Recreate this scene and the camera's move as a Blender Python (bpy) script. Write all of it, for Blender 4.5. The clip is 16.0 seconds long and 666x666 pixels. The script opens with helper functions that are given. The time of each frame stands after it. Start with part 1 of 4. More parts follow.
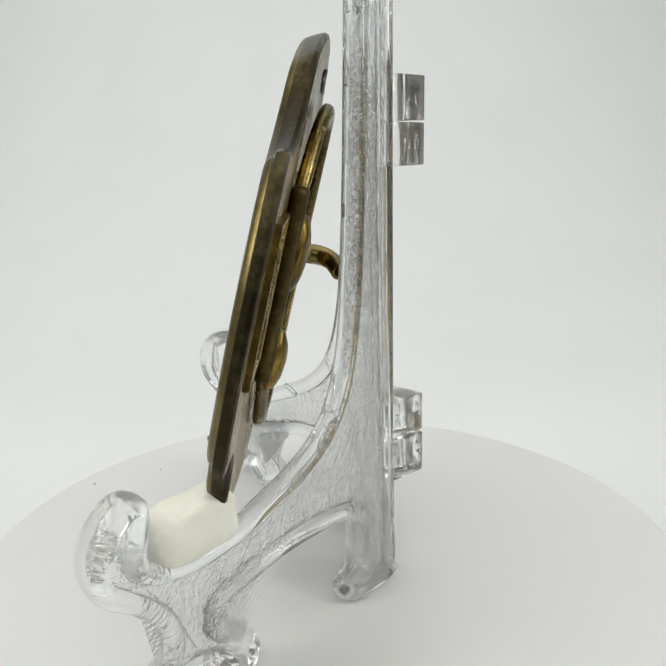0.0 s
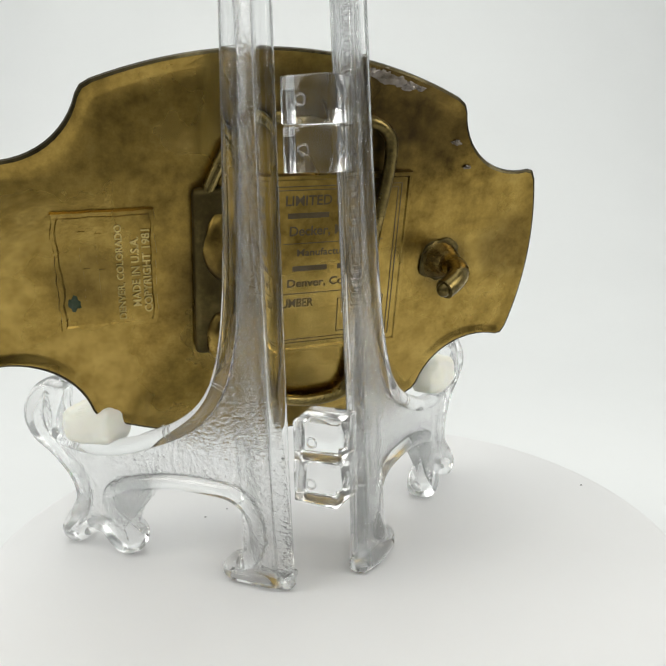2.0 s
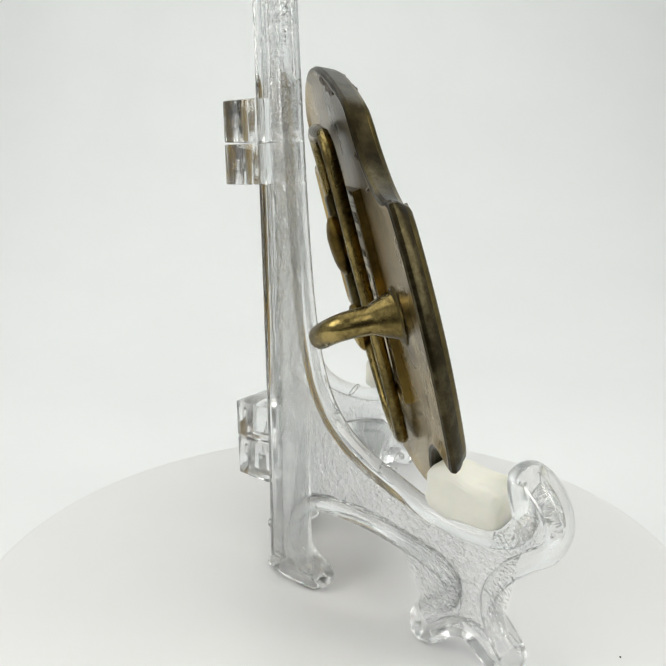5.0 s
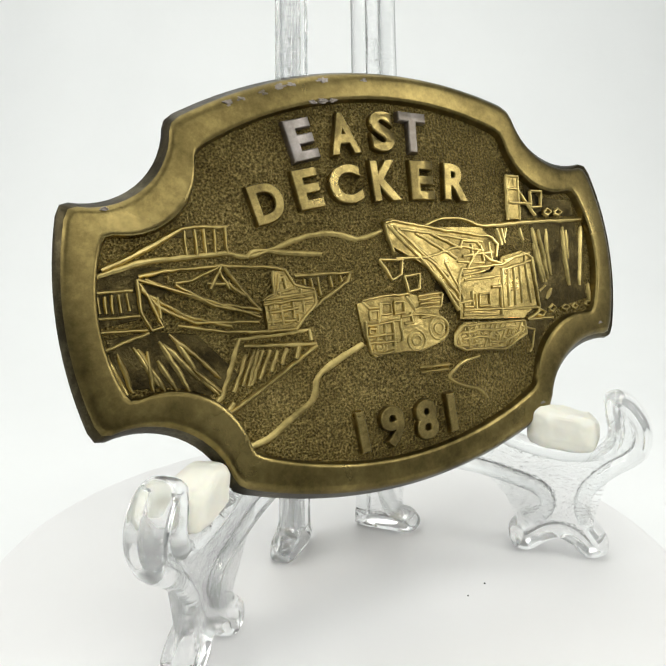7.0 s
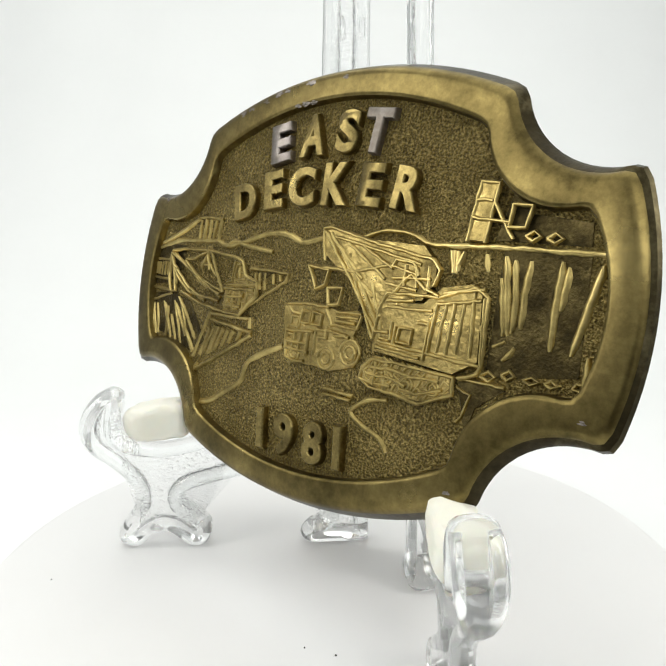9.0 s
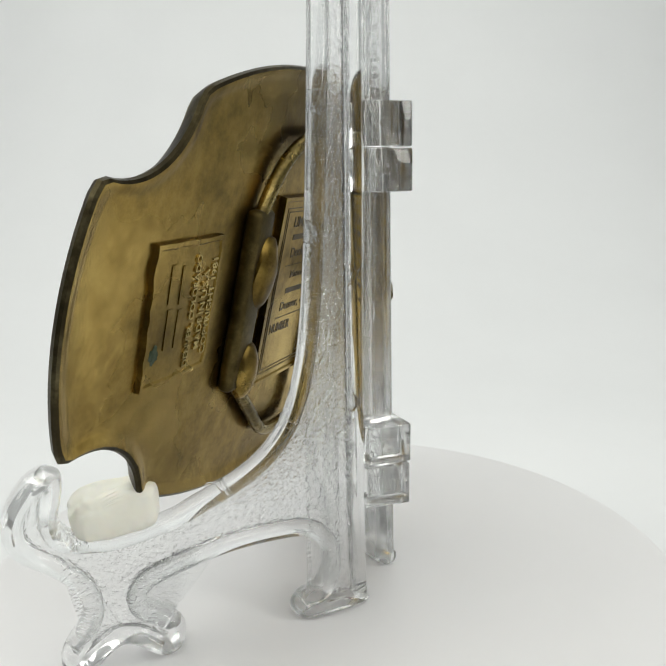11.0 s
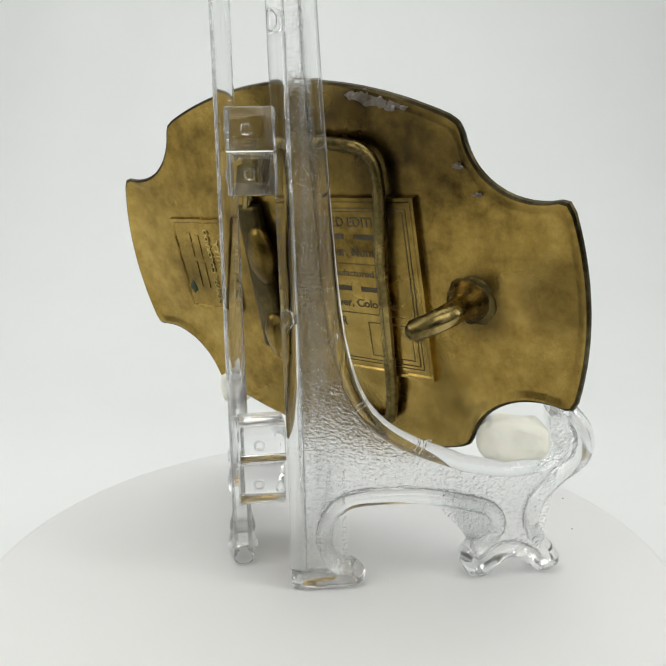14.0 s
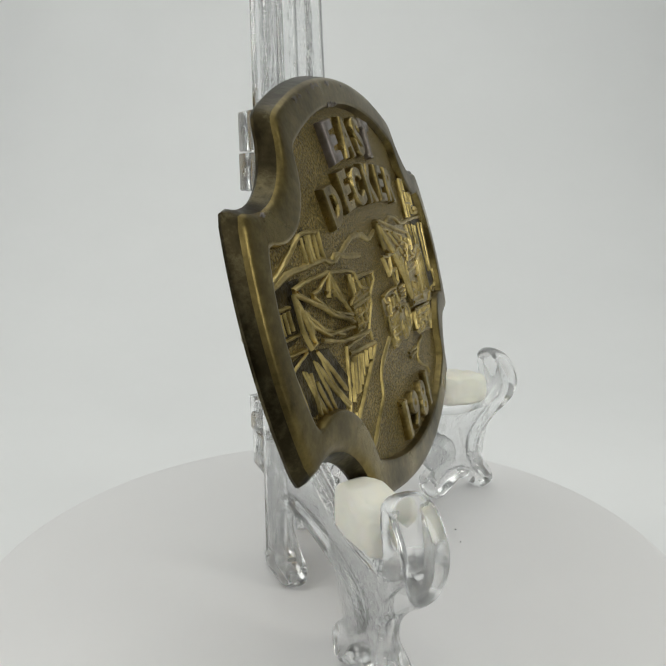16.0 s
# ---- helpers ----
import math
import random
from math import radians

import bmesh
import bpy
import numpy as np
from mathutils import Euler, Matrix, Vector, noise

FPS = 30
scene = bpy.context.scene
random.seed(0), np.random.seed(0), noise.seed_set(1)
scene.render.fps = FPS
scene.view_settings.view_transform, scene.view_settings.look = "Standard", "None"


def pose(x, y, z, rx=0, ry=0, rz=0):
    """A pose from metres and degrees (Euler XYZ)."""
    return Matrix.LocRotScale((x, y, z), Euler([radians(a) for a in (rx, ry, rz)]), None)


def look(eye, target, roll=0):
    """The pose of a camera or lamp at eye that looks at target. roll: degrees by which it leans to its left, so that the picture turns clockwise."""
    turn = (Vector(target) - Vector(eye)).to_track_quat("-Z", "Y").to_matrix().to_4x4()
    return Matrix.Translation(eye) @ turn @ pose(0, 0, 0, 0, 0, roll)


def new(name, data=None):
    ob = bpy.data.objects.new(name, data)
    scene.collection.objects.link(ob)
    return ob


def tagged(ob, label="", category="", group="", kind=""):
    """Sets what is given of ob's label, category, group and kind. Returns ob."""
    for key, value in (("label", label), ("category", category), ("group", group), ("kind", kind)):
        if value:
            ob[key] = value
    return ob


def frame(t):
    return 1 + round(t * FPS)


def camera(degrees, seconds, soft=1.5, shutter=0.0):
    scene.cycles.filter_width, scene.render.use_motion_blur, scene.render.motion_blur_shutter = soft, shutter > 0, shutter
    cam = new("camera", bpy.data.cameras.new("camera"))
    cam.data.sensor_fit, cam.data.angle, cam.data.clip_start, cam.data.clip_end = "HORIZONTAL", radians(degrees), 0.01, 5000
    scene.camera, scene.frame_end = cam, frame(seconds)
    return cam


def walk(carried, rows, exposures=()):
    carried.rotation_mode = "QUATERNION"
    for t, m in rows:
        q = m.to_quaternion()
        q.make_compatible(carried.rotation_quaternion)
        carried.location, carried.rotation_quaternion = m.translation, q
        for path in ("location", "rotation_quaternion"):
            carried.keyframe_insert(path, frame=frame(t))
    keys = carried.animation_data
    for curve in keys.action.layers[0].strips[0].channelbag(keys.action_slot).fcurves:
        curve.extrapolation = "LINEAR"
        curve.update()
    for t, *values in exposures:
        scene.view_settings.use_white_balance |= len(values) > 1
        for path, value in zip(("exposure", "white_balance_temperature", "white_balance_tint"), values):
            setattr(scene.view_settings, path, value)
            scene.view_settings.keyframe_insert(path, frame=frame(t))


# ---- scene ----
MM = 0.001
SECONDS = 16.0

# ---- camera: on a stand before the turntable, nudged a little by hand ----
cam = camera(48.17, SECONDS)
# seconds; place in mm; pitch, yaw, roll in degrees
CAMERA_ROWS = [
    (0.0, 0.11, -118.74, 66.93, -13.93, -0.70, 1.31),
    (0.5, 0.06, -118.70, 66.95, -14.09, -0.63, 1.18),
    (1.0, 0.08, -118.41, 66.99, -13.39, -0.65, 1.13),
    (1.5, 0.10, -117.86, 66.93, -13.61, -0.69, 1.21),
    (2.0, -0.03, -117.85, 66.93, -13.65, -0.49, 1.27),
    (2.5, -0.17, -118.01, 66.94, -13.56, -0.33, 1.26),
    (3.0, -0.22, -119.60, 67.02, -12.60, -0.24, 1.13),
    (3.5, -0.04, -119.59, 67.03, -11.90, -0.54, 1.08),
    (4.0, -0.06, -118.73, 66.98, -12.12, -0.50, 1.17),
    (4.2, -0.03, -118.03, 66.98, -12.58, -0.54, 1.04),
    (6.3, -0.33, -118.89, 66.98, -12.73, -0.04, 0.98),
    (6.5, -0.24, -119.37, 67.01, -12.57, -0.18, 0.93),
    (7.0, -0.03, -119.96, 67.02, -12.40, -0.46, 1.10),
    (7.5, 0.23, -120.10, 67.01, -12.16, -0.86, 1.06),
    (8.0, 0.20, -120.96, 67.03, -11.93, -0.83, 0.90),
    (8.5, 0.04, -120.96, 67.03, -11.95, -0.61, 0.97),
    (9.0, -0.10, -120.01, 66.98, -12.26, -0.43, 1.13),
    (9.5, -0.05, -119.67, 67.02, -12.02, -0.51, 1.20),
    (10.0, -0.11, -119.92, 66.95, -12.02, -0.45, 1.10),
    (10.2, -0.12, -120.68, 66.98, -12.17, -0.43, 1.00),
    (12.3, -0.07, -122.45, 67.05, -12.00, -0.47, 0.90),
    (12.5, -0.03, -123.80, 67.08, -11.97, -0.52, 1.10),
    (13.0, 0.05, -123.14, 67.05, -11.78, -0.58, 0.99),
    (13.5, 0.06, -121.90, 67.03, -11.88, -0.61, 0.99),
    (14.0, 0.20, -121.53, 67.05, -11.98, -0.85, 0.97),
    (14.5, 0.19, -120.89, 67.03, -12.03, -0.87, 1.22),
    (15.0, 0.13, -120.43, 67.01, -12.23, -0.72, 1.23),
    (15.5, 0.15, -118.99, 67.01, -12.09, -0.76, 1.17),
    (16.0, 0.11, -119.23, 67.01, -12.18, -0.72, 1.16),
]
EXPOSURES = [(0, -0.69), (0.5, -0.84), (1, -0.74), (1.5, -0.50), (3, -0.57), (3.5, -0.59), (4.2, -0.51), (6.4, -0.57), (7, -0.32), (7.5, -0.26), (8, -0.26), (9, -0.24), (9.5, -0.39), (10, -0.59), (10.3, -0.64), (12.3, -0.51), (13.5, -0.59), (14.5, -0.64), (15.2, -0.71), (16, -0.94)]
walk(cam, [(t, pose(x * MM, y * MM, z * MM, 90 + pitch, 0, yaw) @ pose(0, 0, 0, 0, 0, -roll))
           for t, x, y, z, pitch, yaw, roll in CAMERA_ROWS], EXPOSURES)

TURN_RATE, FRONT_AT = 34.829, 7.667  # degrees a second, clockwise from above; when the stand faces the camera
UNEVEN = ((0.0, 0.06), (0.5, 0.06), (1.0, 0.14), (1.5, 0.03), (2.0, 0.19), (2.5, -0.08), (3.0, 0.01), (3.5, -0.39), (4.0, -0.23), (4.2, -0.29), (6.3, 0.33), (6.5, 0.16), (7.0, 0.39), (7.5, 0.22), (8.0, 0.12), (8.5, 0.02), (9.0, -0.11), (9.5, -0.23), (10.0, -0.39), (10.2, -0.47), (12.3, -0.2), (12.5, -0.11), (13.0, 0.43), (13.5, 0.31), (14.0, 0.05), (14.5, -0.24), (15.0, 0.17), (15.5, 0.25), (16.0, 1.6))  # seconds, degrees by which the motor runs ahead


def turntable_pose(t):
    ahead = float(np.interp(t, [r[0] for r in UNEVEN], [r[1] for r in UNEVEN]))
    return pose(0, 0, 0, 0, 0, -TURN_RATE * (t - FRONT_AT) - ahead)


# ---- light: a white photo tent with a lamp panel overhead ----
world = bpy.data.worlds.new("world")
scene.world = world
world.use_nodes = True
world.node_tree.nodes["Background"].inputs[0].default_value = (0.92, 0.96, 1.0, 1)
world.node_tree.nodes["Background"].inputs[1].default_value = 0.15


def area_lamp(name, eye, target, sx, sy, watts, colour=(1, 1, 1)):
    lamp = bpy.data.lights.new(name, "AREA")
    lamp.shape, lamp.size, lamp.size_y, lamp.energy, lamp.color = "RECTANGLE", sx, sy, watts, colour
    ob = new(name, lamp)
    ob.matrix_world = look(eye, target)
    return ob


area_lamp("lamp_panel_top", (-0.04, 0.11, 0.50), (-0.04, 0.11, 0), 0.62, 0.60, 2.15, (1.0, 1.0, 0.955))
# unseen stand-in lamp in front, added to brighten the brass face
area_lamp("fill_front", (0.07, -0.34, 0.28), (0, 0, 0.04), 0.40, 0.24, 0.70, (1.0, 0.99, 0.93))
area_lamp("lamp_strip_right", (0.34, -0.14, 0.22), (0, 0, 0.05), 0.10, 0.22, 0.70, (1.0, 0.99, 0.94))

area_lamp("lamp_strip_left", (-0.36, -0.10, 0.26), (0, 0, 0.05), 0.26, 0.22, 0.90, (1.0, 0.99, 0.94))


# ---- materials ----
def nodes_of(name):
    m = bpy.data.materials.new(name)
    m.use_nodes = True
    t = m.node_tree
    return m, t, t.nodes["Principled BSDF"]


def noise_node(t, scale, detail=4, rough=0.55, coord="Object", stretch=None):
    c = t.nodes.new("ShaderNodeTexCoord")
    n = t.nodes.new("ShaderNodeTexNoise")
    n.inputs["Scale"].default_value, n.inputs["Detail"].default_value, n.inputs["Roughness"].default_value = scale, detail, rough
    if stretch:
        mp = t.nodes.new("ShaderNodeMapping")
        mp.inputs["Scale"].default_value = stretch
        t.links.new(c.outputs[coord], mp.inputs[0])
        t.links.new(mp.outputs[0], n.inputs["Vector"])
    else:
        t.links.new(c.outputs[coord], n.inputs["Vector"])
    return n


def ramp(t, source, stops):
    r = t.nodes.new("ShaderNodeValToRGB")
    while len(r.color_ramp.elements) < len(stops):
        r.color_ramp.elements.new(0.5)
    for e, (p, c) in zip(r.color_ramp.elements, stops):
        e.position, e.color = p, (*c, 1)
    t.links.new(source, r.inputs[0])
    return r


def bump(t, bsdf, source, strength, distance):
    b = t.nodes.new("ShaderNodeBump")
    b.inputs["Strength"].default_value, b.inputs["Distance"].default_value = strength, distance
    t.links.new(source, b.inputs["Height"])
    t.links.new(b.outputs[0], bsdf.inputs["Normal"])
    return b


def brass(name, dark, mid, light, rough, grain, grain_depth, patch=70.0):
    """Antiqued cast brass: patches of tarnish, a finer mottle, and a cast grain."""
    m, t, b = nodes_of(name)
    big, fine = noise_node(t, patch, 5), noise_node(t, patch * 9, 4, 0.7)
    mix = t.nodes.new("ShaderNodeMath")
    mix.operation = "MULTIPLY_ADD"
    mix.inputs[1].default_value = 0.35
    t.links.new(fine.outputs[0], mix.inputs[0])
    sub = t.nodes.new("ShaderNodeMath")
    sub.operation = "MULTIPLY"
    sub.inputs[1].default_value = 0.65
    t.links.new(big.outputs[0], sub.inputs[0])
    t.links.new(sub.outputs[0], mix.inputs[2])
    r = ramp(t, mix.outputs[0], [(0.34, dark), (0.5, mid), (0.66, light)])
    t.links.new(r.outputs[0], b.inputs["Base Color"])
    b.inputs["Metallic"].default_value = 1.0
    rr = ramp(t, big.outputs[0], [(0.3, (rough + 0.12,) * 3), (0.7, (rough - 0.05,) * 3)])
    t.links.new(rr.outputs[0], b.inputs["Roughness"])
    g = noise_node(t, grain, 3, 0.6)
    bump(t, b, g.outputs[0], 0.6, grain_depth)
    return m


BRASS_RIM = brass("brass_rim", (0.06, 0.046, 0.016), (0.145, 0.111, 0.04), (0.26, 0.202, 0.077), 0.29, 900, 0.00004)


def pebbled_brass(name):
    """The recess: stippled antiqued ground, pit shade and bump glint put into the colour."""
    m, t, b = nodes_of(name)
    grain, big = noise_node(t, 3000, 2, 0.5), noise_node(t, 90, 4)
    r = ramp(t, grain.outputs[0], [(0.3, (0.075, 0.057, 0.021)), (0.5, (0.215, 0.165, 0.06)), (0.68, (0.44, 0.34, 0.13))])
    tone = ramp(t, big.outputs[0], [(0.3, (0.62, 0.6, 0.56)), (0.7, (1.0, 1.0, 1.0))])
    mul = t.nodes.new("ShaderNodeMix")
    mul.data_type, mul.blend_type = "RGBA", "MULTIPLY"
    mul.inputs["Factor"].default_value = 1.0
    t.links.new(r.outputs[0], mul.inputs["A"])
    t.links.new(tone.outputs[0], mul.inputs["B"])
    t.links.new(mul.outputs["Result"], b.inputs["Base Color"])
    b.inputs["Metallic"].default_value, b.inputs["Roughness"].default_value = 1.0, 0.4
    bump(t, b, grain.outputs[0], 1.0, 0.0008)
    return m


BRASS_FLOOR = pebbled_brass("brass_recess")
BRASS_RELIEF = brass("brass_relief", (0.13, 0.1, 0.037), (0.36, 0.282, 0.105), (0.6, 0.47, 0.19), 0.34, 1200, 0.00008)
BRASS_BACK = brass("brass_back", (0.07, 0.044, 0.01), (0.285, 0.19, 0.047), (0.48, 0.34, 0.10), 0.25, 700, 0.00006, 32)


def cloud(material, spots):
    """Dark ragged patches at given places (x, z, radius in m) of a brass: tarnish, with dark reflections painted in."""
    t = material.node_tree
    b = t.nodes["Principled BSDF"]
    base = b.inputs["Base Color"].links[0].from_socket
    c, n = t.nodes.new("ShaderNodeTexCoord"), noise_node(t, 120, 5, 0.65)
    total = None
    for x, z, r, strength in spots:
        d = t.nodes.new("ShaderNodeVectorMath")
        d.operation, d.inputs[1].default_value = "DISTANCE", (x, 0, z)
        t.links.new(c.outputs["Object"], d.inputs[0])
        k = t.nodes.new("ShaderNodeMapRange")
        k.interpolation_type = "SMOOTHSTEP"
        for i, v in enumerate((r * 0.35, r, strength, 0.0)):
            k.inputs[i + 1].default_value = v
        t.links.new(d.outputs["Value"], k.inputs[0])
        if total is None:
            total = k.outputs[0]
        else:
            a = t.nodes.new("ShaderNodeMath")
            a.operation = "MAXIMUM"
            t.links.new(total, a.inputs[0])
            t.links.new(k.outputs[0], a.inputs[1])
            total = a.outputs[0]
    ragged = ramp(t, n.outputs[0], [(0.3, (0.55,) * 3), (0.6, (1.0,) * 3)])
    f = t.nodes.new("ShaderNodeMath")
    f.operation = "MULTIPLY"
    t.links.new(total, f.inputs[0])
    t.links.new(ragged.outputs[0], f.inputs[1])
    mix = t.nodes.new("ShaderNodeMix")
    mix.data_type = "RGBA"
    mix.inputs["B"].default_value = (0.03, 0.02, 0.01, 1)
    t.links.new(f.outputs[0], mix.inputs["Factor"])
    t.links.new(base, mix.inputs["A"])
    t.links.new(mix.outputs["Result"], b.inputs["Base Color"])
    return material


# top spots put the dark reflection into the colour, along with tarnish
BRASS_BACK = cloud(BRASS_BACK, ((-16.0 * MM, 25 * MM, 18 * MM, 0.95), (-26 * MM, 20 * MM, 10 * MM, 0.6), (3 * MM, 27 * MM, 13 * MM, 0.6), (9 * MM, -4 * MM, 13 * MM, 0.65),
                               (-31 * MM, -3 * MM, 7.5 * MM, 0.75), (-43 * MM, 0, 9 * MM, 0.5), (30 * MM, -1 * MM, 8 * MM, 0.45), (-4 * MM, -27 * MM, 9 * MM, 0.5)))
BRASS_DARK = brass("brass_tarnished", (0.04, 0.029, 0.012), (0.08, 0.06, 0.022), (0.16, 0.12, 0.045), 0.42, 800, 0.00006)
BRASS_FIGURE = brass("brass_figure", (0.10, 0.075, 0.026), (0.29, 0.22, 0.078), (0.52, 0.4, 0.155), 0.3, 1100, 0.00025, 260)
BRASS_WORN = brass("brass_worn_silver", (0.09, 0.072, 0.045), (0.2, 0.175, 0.15), (0.33, 0.30, 0.285), 0.45, 1200, 0.00006)


def acrylic(name, rough, grain=0.0, grain_scale=900.0, clear=0.4):
    m, t, b = nodes_of(name)
    b.inputs["Base Color"].default_value = (0.985, 0.99, 0.99, 1)
    b.inputs["Transmission Weight"].default_value = 1.0
    b.inputs["IOR"].default_value = 1.49
    b.inputs["Roughness"].default_value = rough
    if grain:
        v = noise_node(t, grain_scale, 2, 0.5)
        bump(t, b, v.outputs[0], 0.8, grain)
    thin = t.nodes.new("ShaderNodeBsdfTransparent")
    thin.inputs[0].default_value = (0.97, 0.975, 0.975, 1)
    mix = t.nodes.new("ShaderNodeMixShader")
    mix.inputs[0].default_value = clear
    t.links.new(b.outputs[0], mix.inputs[1])
    t.links.new(thin.outputs[0], mix.inputs[2])
    t.links.new(mix.outputs[0], t.nodes["Material Output"].inputs[0])
    return m


ACRYLIC = acrylic("clear_acrylic", 0.0, 0.0, 150, 0.08)
ACRYLIC_WEB = acrylic("pebbled_acrylic", 0.0, 0.00042, 2200, 0.08)
ACRYLIC_BLOCK = acrylic("clear_acrylic_block", 0.0, 0.0002, 220, 0.05)


def plain(name, colour, rough, spread=0.04, scale=60, relief=0.0, relief_scale=400):
    m, t, b = nodes_of(name)
    n = noise_node(t, scale, 5)
    lo, hi = tuple(max(0, c - spread) for c in colour), tuple(min(1, c + spread) for c in colour)
    r = ramp(t, n.outputs[0], [(0.3, lo), (0.7, hi)])
    t.links.new(r.outputs[0], b.inputs["Base Color"])
    b.inputs["Roughness"].default_value = rough
    if relief:
        bump(t, b, noise_node(t, relief_scale, 4).outputs[0], 0.5, relief)
    return m


WHITE_DISC = plain("white_disc", (0.74, 0.74, 0.745), 0.45, 0.012, 25, 0.00002, 900)
WHITE_CLOTH = plain("white_backdrop", (0.79, 0.805, 0.81), 0.8, 0.015, 9, 0.0001, 200)
GREY_CLOTH = plain("dark_front", (0.05, 0.05, 0.052), 0.9, 0.01, 9)
DARK_TABLE = plain("dark_table", (0.06, 0.055, 0.05), 0.5, 0.02, 14)
# for the unseen side walls, grey so the brass reflects less light
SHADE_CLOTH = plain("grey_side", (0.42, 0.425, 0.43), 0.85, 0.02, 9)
PUTTY = plain("putty", (0.86, 0.85, 0.76), 0.5, 0.03, 160, 0.0001, 300)
PUTTY.node_tree.nodes["Principled BSDF"].inputs["Subsurface Weight"].default_value = 0.25
PUTTY.node_tree.nodes["Principled BSDF"].inputs["Subsurface Radius"].default_value = (0.002, 0.0016, 0.001)
INK = plain("dark_ink", (0.075, 0.052, 0.02), 0.5, 0.02, 300)
VERDIGRIS = plain("verdigris", (0.035, 0.05, 0.028), 1.0, 0.02, 900)
# same brass as the rim, coloured near black for the dark it reflects
BRASS_EDGE = brass("brass_edge_dark_reflection", (0.018, 0.014, 0.007), (0.042, 0.034, 0.017), (0.13, 0.11, 0.06), 0.32, 800, 0.0001, 75)
# near-black brass that paints the shade between the relief figures
BRASS_SHADE = brass("brass_painted_shade", (0.018, 0.014, 0.007), (0.05, 0.038, 0.015), (0.12, 0.092, 0.036), 0.42, 1500, 0.0004, 300)
BRASS_HOOK = brass("brass_hook", (0.05, 0.037, 0.014), (0.17, 0.127, 0.045), (0.38, 0.29, 0.11), 0.24, 900, 0.00006, 160)
BRASS_LETTER = brass("brass_letter", (0.08, 0.061, 0.023), (0.22, 0.168, 0.062), (0.42, 0.325, 0.125), 0.3, 1300, 0.00012, 200)


# ---- mesh helpers, in millimetres ----
def part(name, bm, material, parent=None, label="", smooth=True, matrix=None):
    """One mesh object from a bmesh in mm, under a thing or a part."""
    me = bpy.data.meshes.new(name)
    bmesh.ops.scale(bm, vec=(MM, MM, MM), verts=bm.verts)
    bmesh.ops.recalc_face_normals(bm, faces=bm.faces)
    bm.to_mesh(me)
    bm.free()
    me.materials.append(material)
    for p in me.polygons:
        p.use_smooth = smooth
    if smooth:
        me.set_sharp_from_angle(angle=radians(38))
    ob = new(name, me)
    ob.parent = parent
    if matrix is not None:
        ob.matrix_local = matrix
    if label:
        tagged(ob, label)
    return ob


def empty(name, matrix, label, category, group="", kind=""):
    ob = new(name)
    ob.empty_display_size = 0.01
    ob.matrix_world = matrix
    return tagged(ob, label, category, group, kind)


def box(x0, x1, y0, y1, z0, z1, bevel=0.0, segments=2):
    bm = bmesh.new()
    bmesh.ops.create_cube(bm, size=1)
    bmesh.ops.scale(bm, vec=(x1 - x0, y1 - y0, z1 - z0), verts=bm.verts)
    bmesh.ops.translate(bm, vec=((x0 + x1) / 2, (y0 + y1) / 2, (z0 + z1) / 2), verts=bm.verts)
    if bevel:
        bmesh.ops.bevel(bm, geom=list(bm.edges), offset=bevel, segments=segments, profile=0.5, affect="EDGES")
    return bm


def spline(knots, steps=6, closed=False):
    """A smooth line through the knots (centripetal look, uniform Catmull-Rom)."""
    k = [Vector(p) for p in knots]
    n, out = len(k), []
    for i in range(n if closed else n - 1):
        if closed:
            a, b, c, d = k[i - 1], k[i], k[(i + 1) % n], k[(i + 2) % n]
        else:
            a, b, c, d = k[max(i - 1, 0)], k[i], k[i + 1], k[min(i + 2, n - 1)]
        for j in range(steps):
            s = j / steps
            out.append(0.5 * (2 * b + (c - a) * s + (2 * a - 5 * b + 4 * c - d) * s * s + (3 * b - a - 3 * c + d) * s ** 3))
    if not closed:
        out.append(k[-1])
    return out


def tube(bm, line, radius, sides=8, closed=False, squash=1.0, taper=None):
    """Sweeps a round section along a 3D line."""
    line = [Vector(p) for p in line]
    n, rings, up = len(line), [], None
    for i, p in enumerate(line):
        a = line[i - 1] if (i or closed) else p
        b = line[(i + 1) % n] if (i < n - 1 or closed) else p
        way = (b - a).normalized()
        if up is None:
            up = way.orthogonal().normalized()
        up = (up - way * up.dot(way)).normalized()
        side = way.cross(up)
        r = radius * (taper(i / max(n - 1, 1)) if taper else 1)
        rings.append([bm.verts.new(p + r * (math.cos(q) * up + squash * math.sin(q) * side))
                      for q in (2 * math.pi * s / sides for s in range(sides))])
    for i in range(n if closed else n - 1):
        r0, r1 = rings[i], rings[(i + 1) % n]
        for s in range(sides):
            bm.faces.new((r0[s], r0[(s + 1) % sides], r1[(s + 1) % sides], r1[s]))
    if not closed:
        bm.faces.new(rings[0][::-1])
        bm.faces.new(rings[-1])
    return bm


def blob(bm, centre, radii, seed, rough=0.12, level=3):
    made = bmesh.ops.create_icosphere(bm, subdivisions=level, radius=1)["verts"]
    for v in made:
        d = v.co.normalized()
        k = 1 + rough * noise.noise(d * 1.7 + Vector((seed, 0, 0))) + rough * 0.5 * noise.noise(d * 4 + Vector((0, seed, 0)))
        v.co = Vector(centre) + Vector((d.x * radii[0], d.y * radii[1], d.z * radii[2])) * k
    return bm


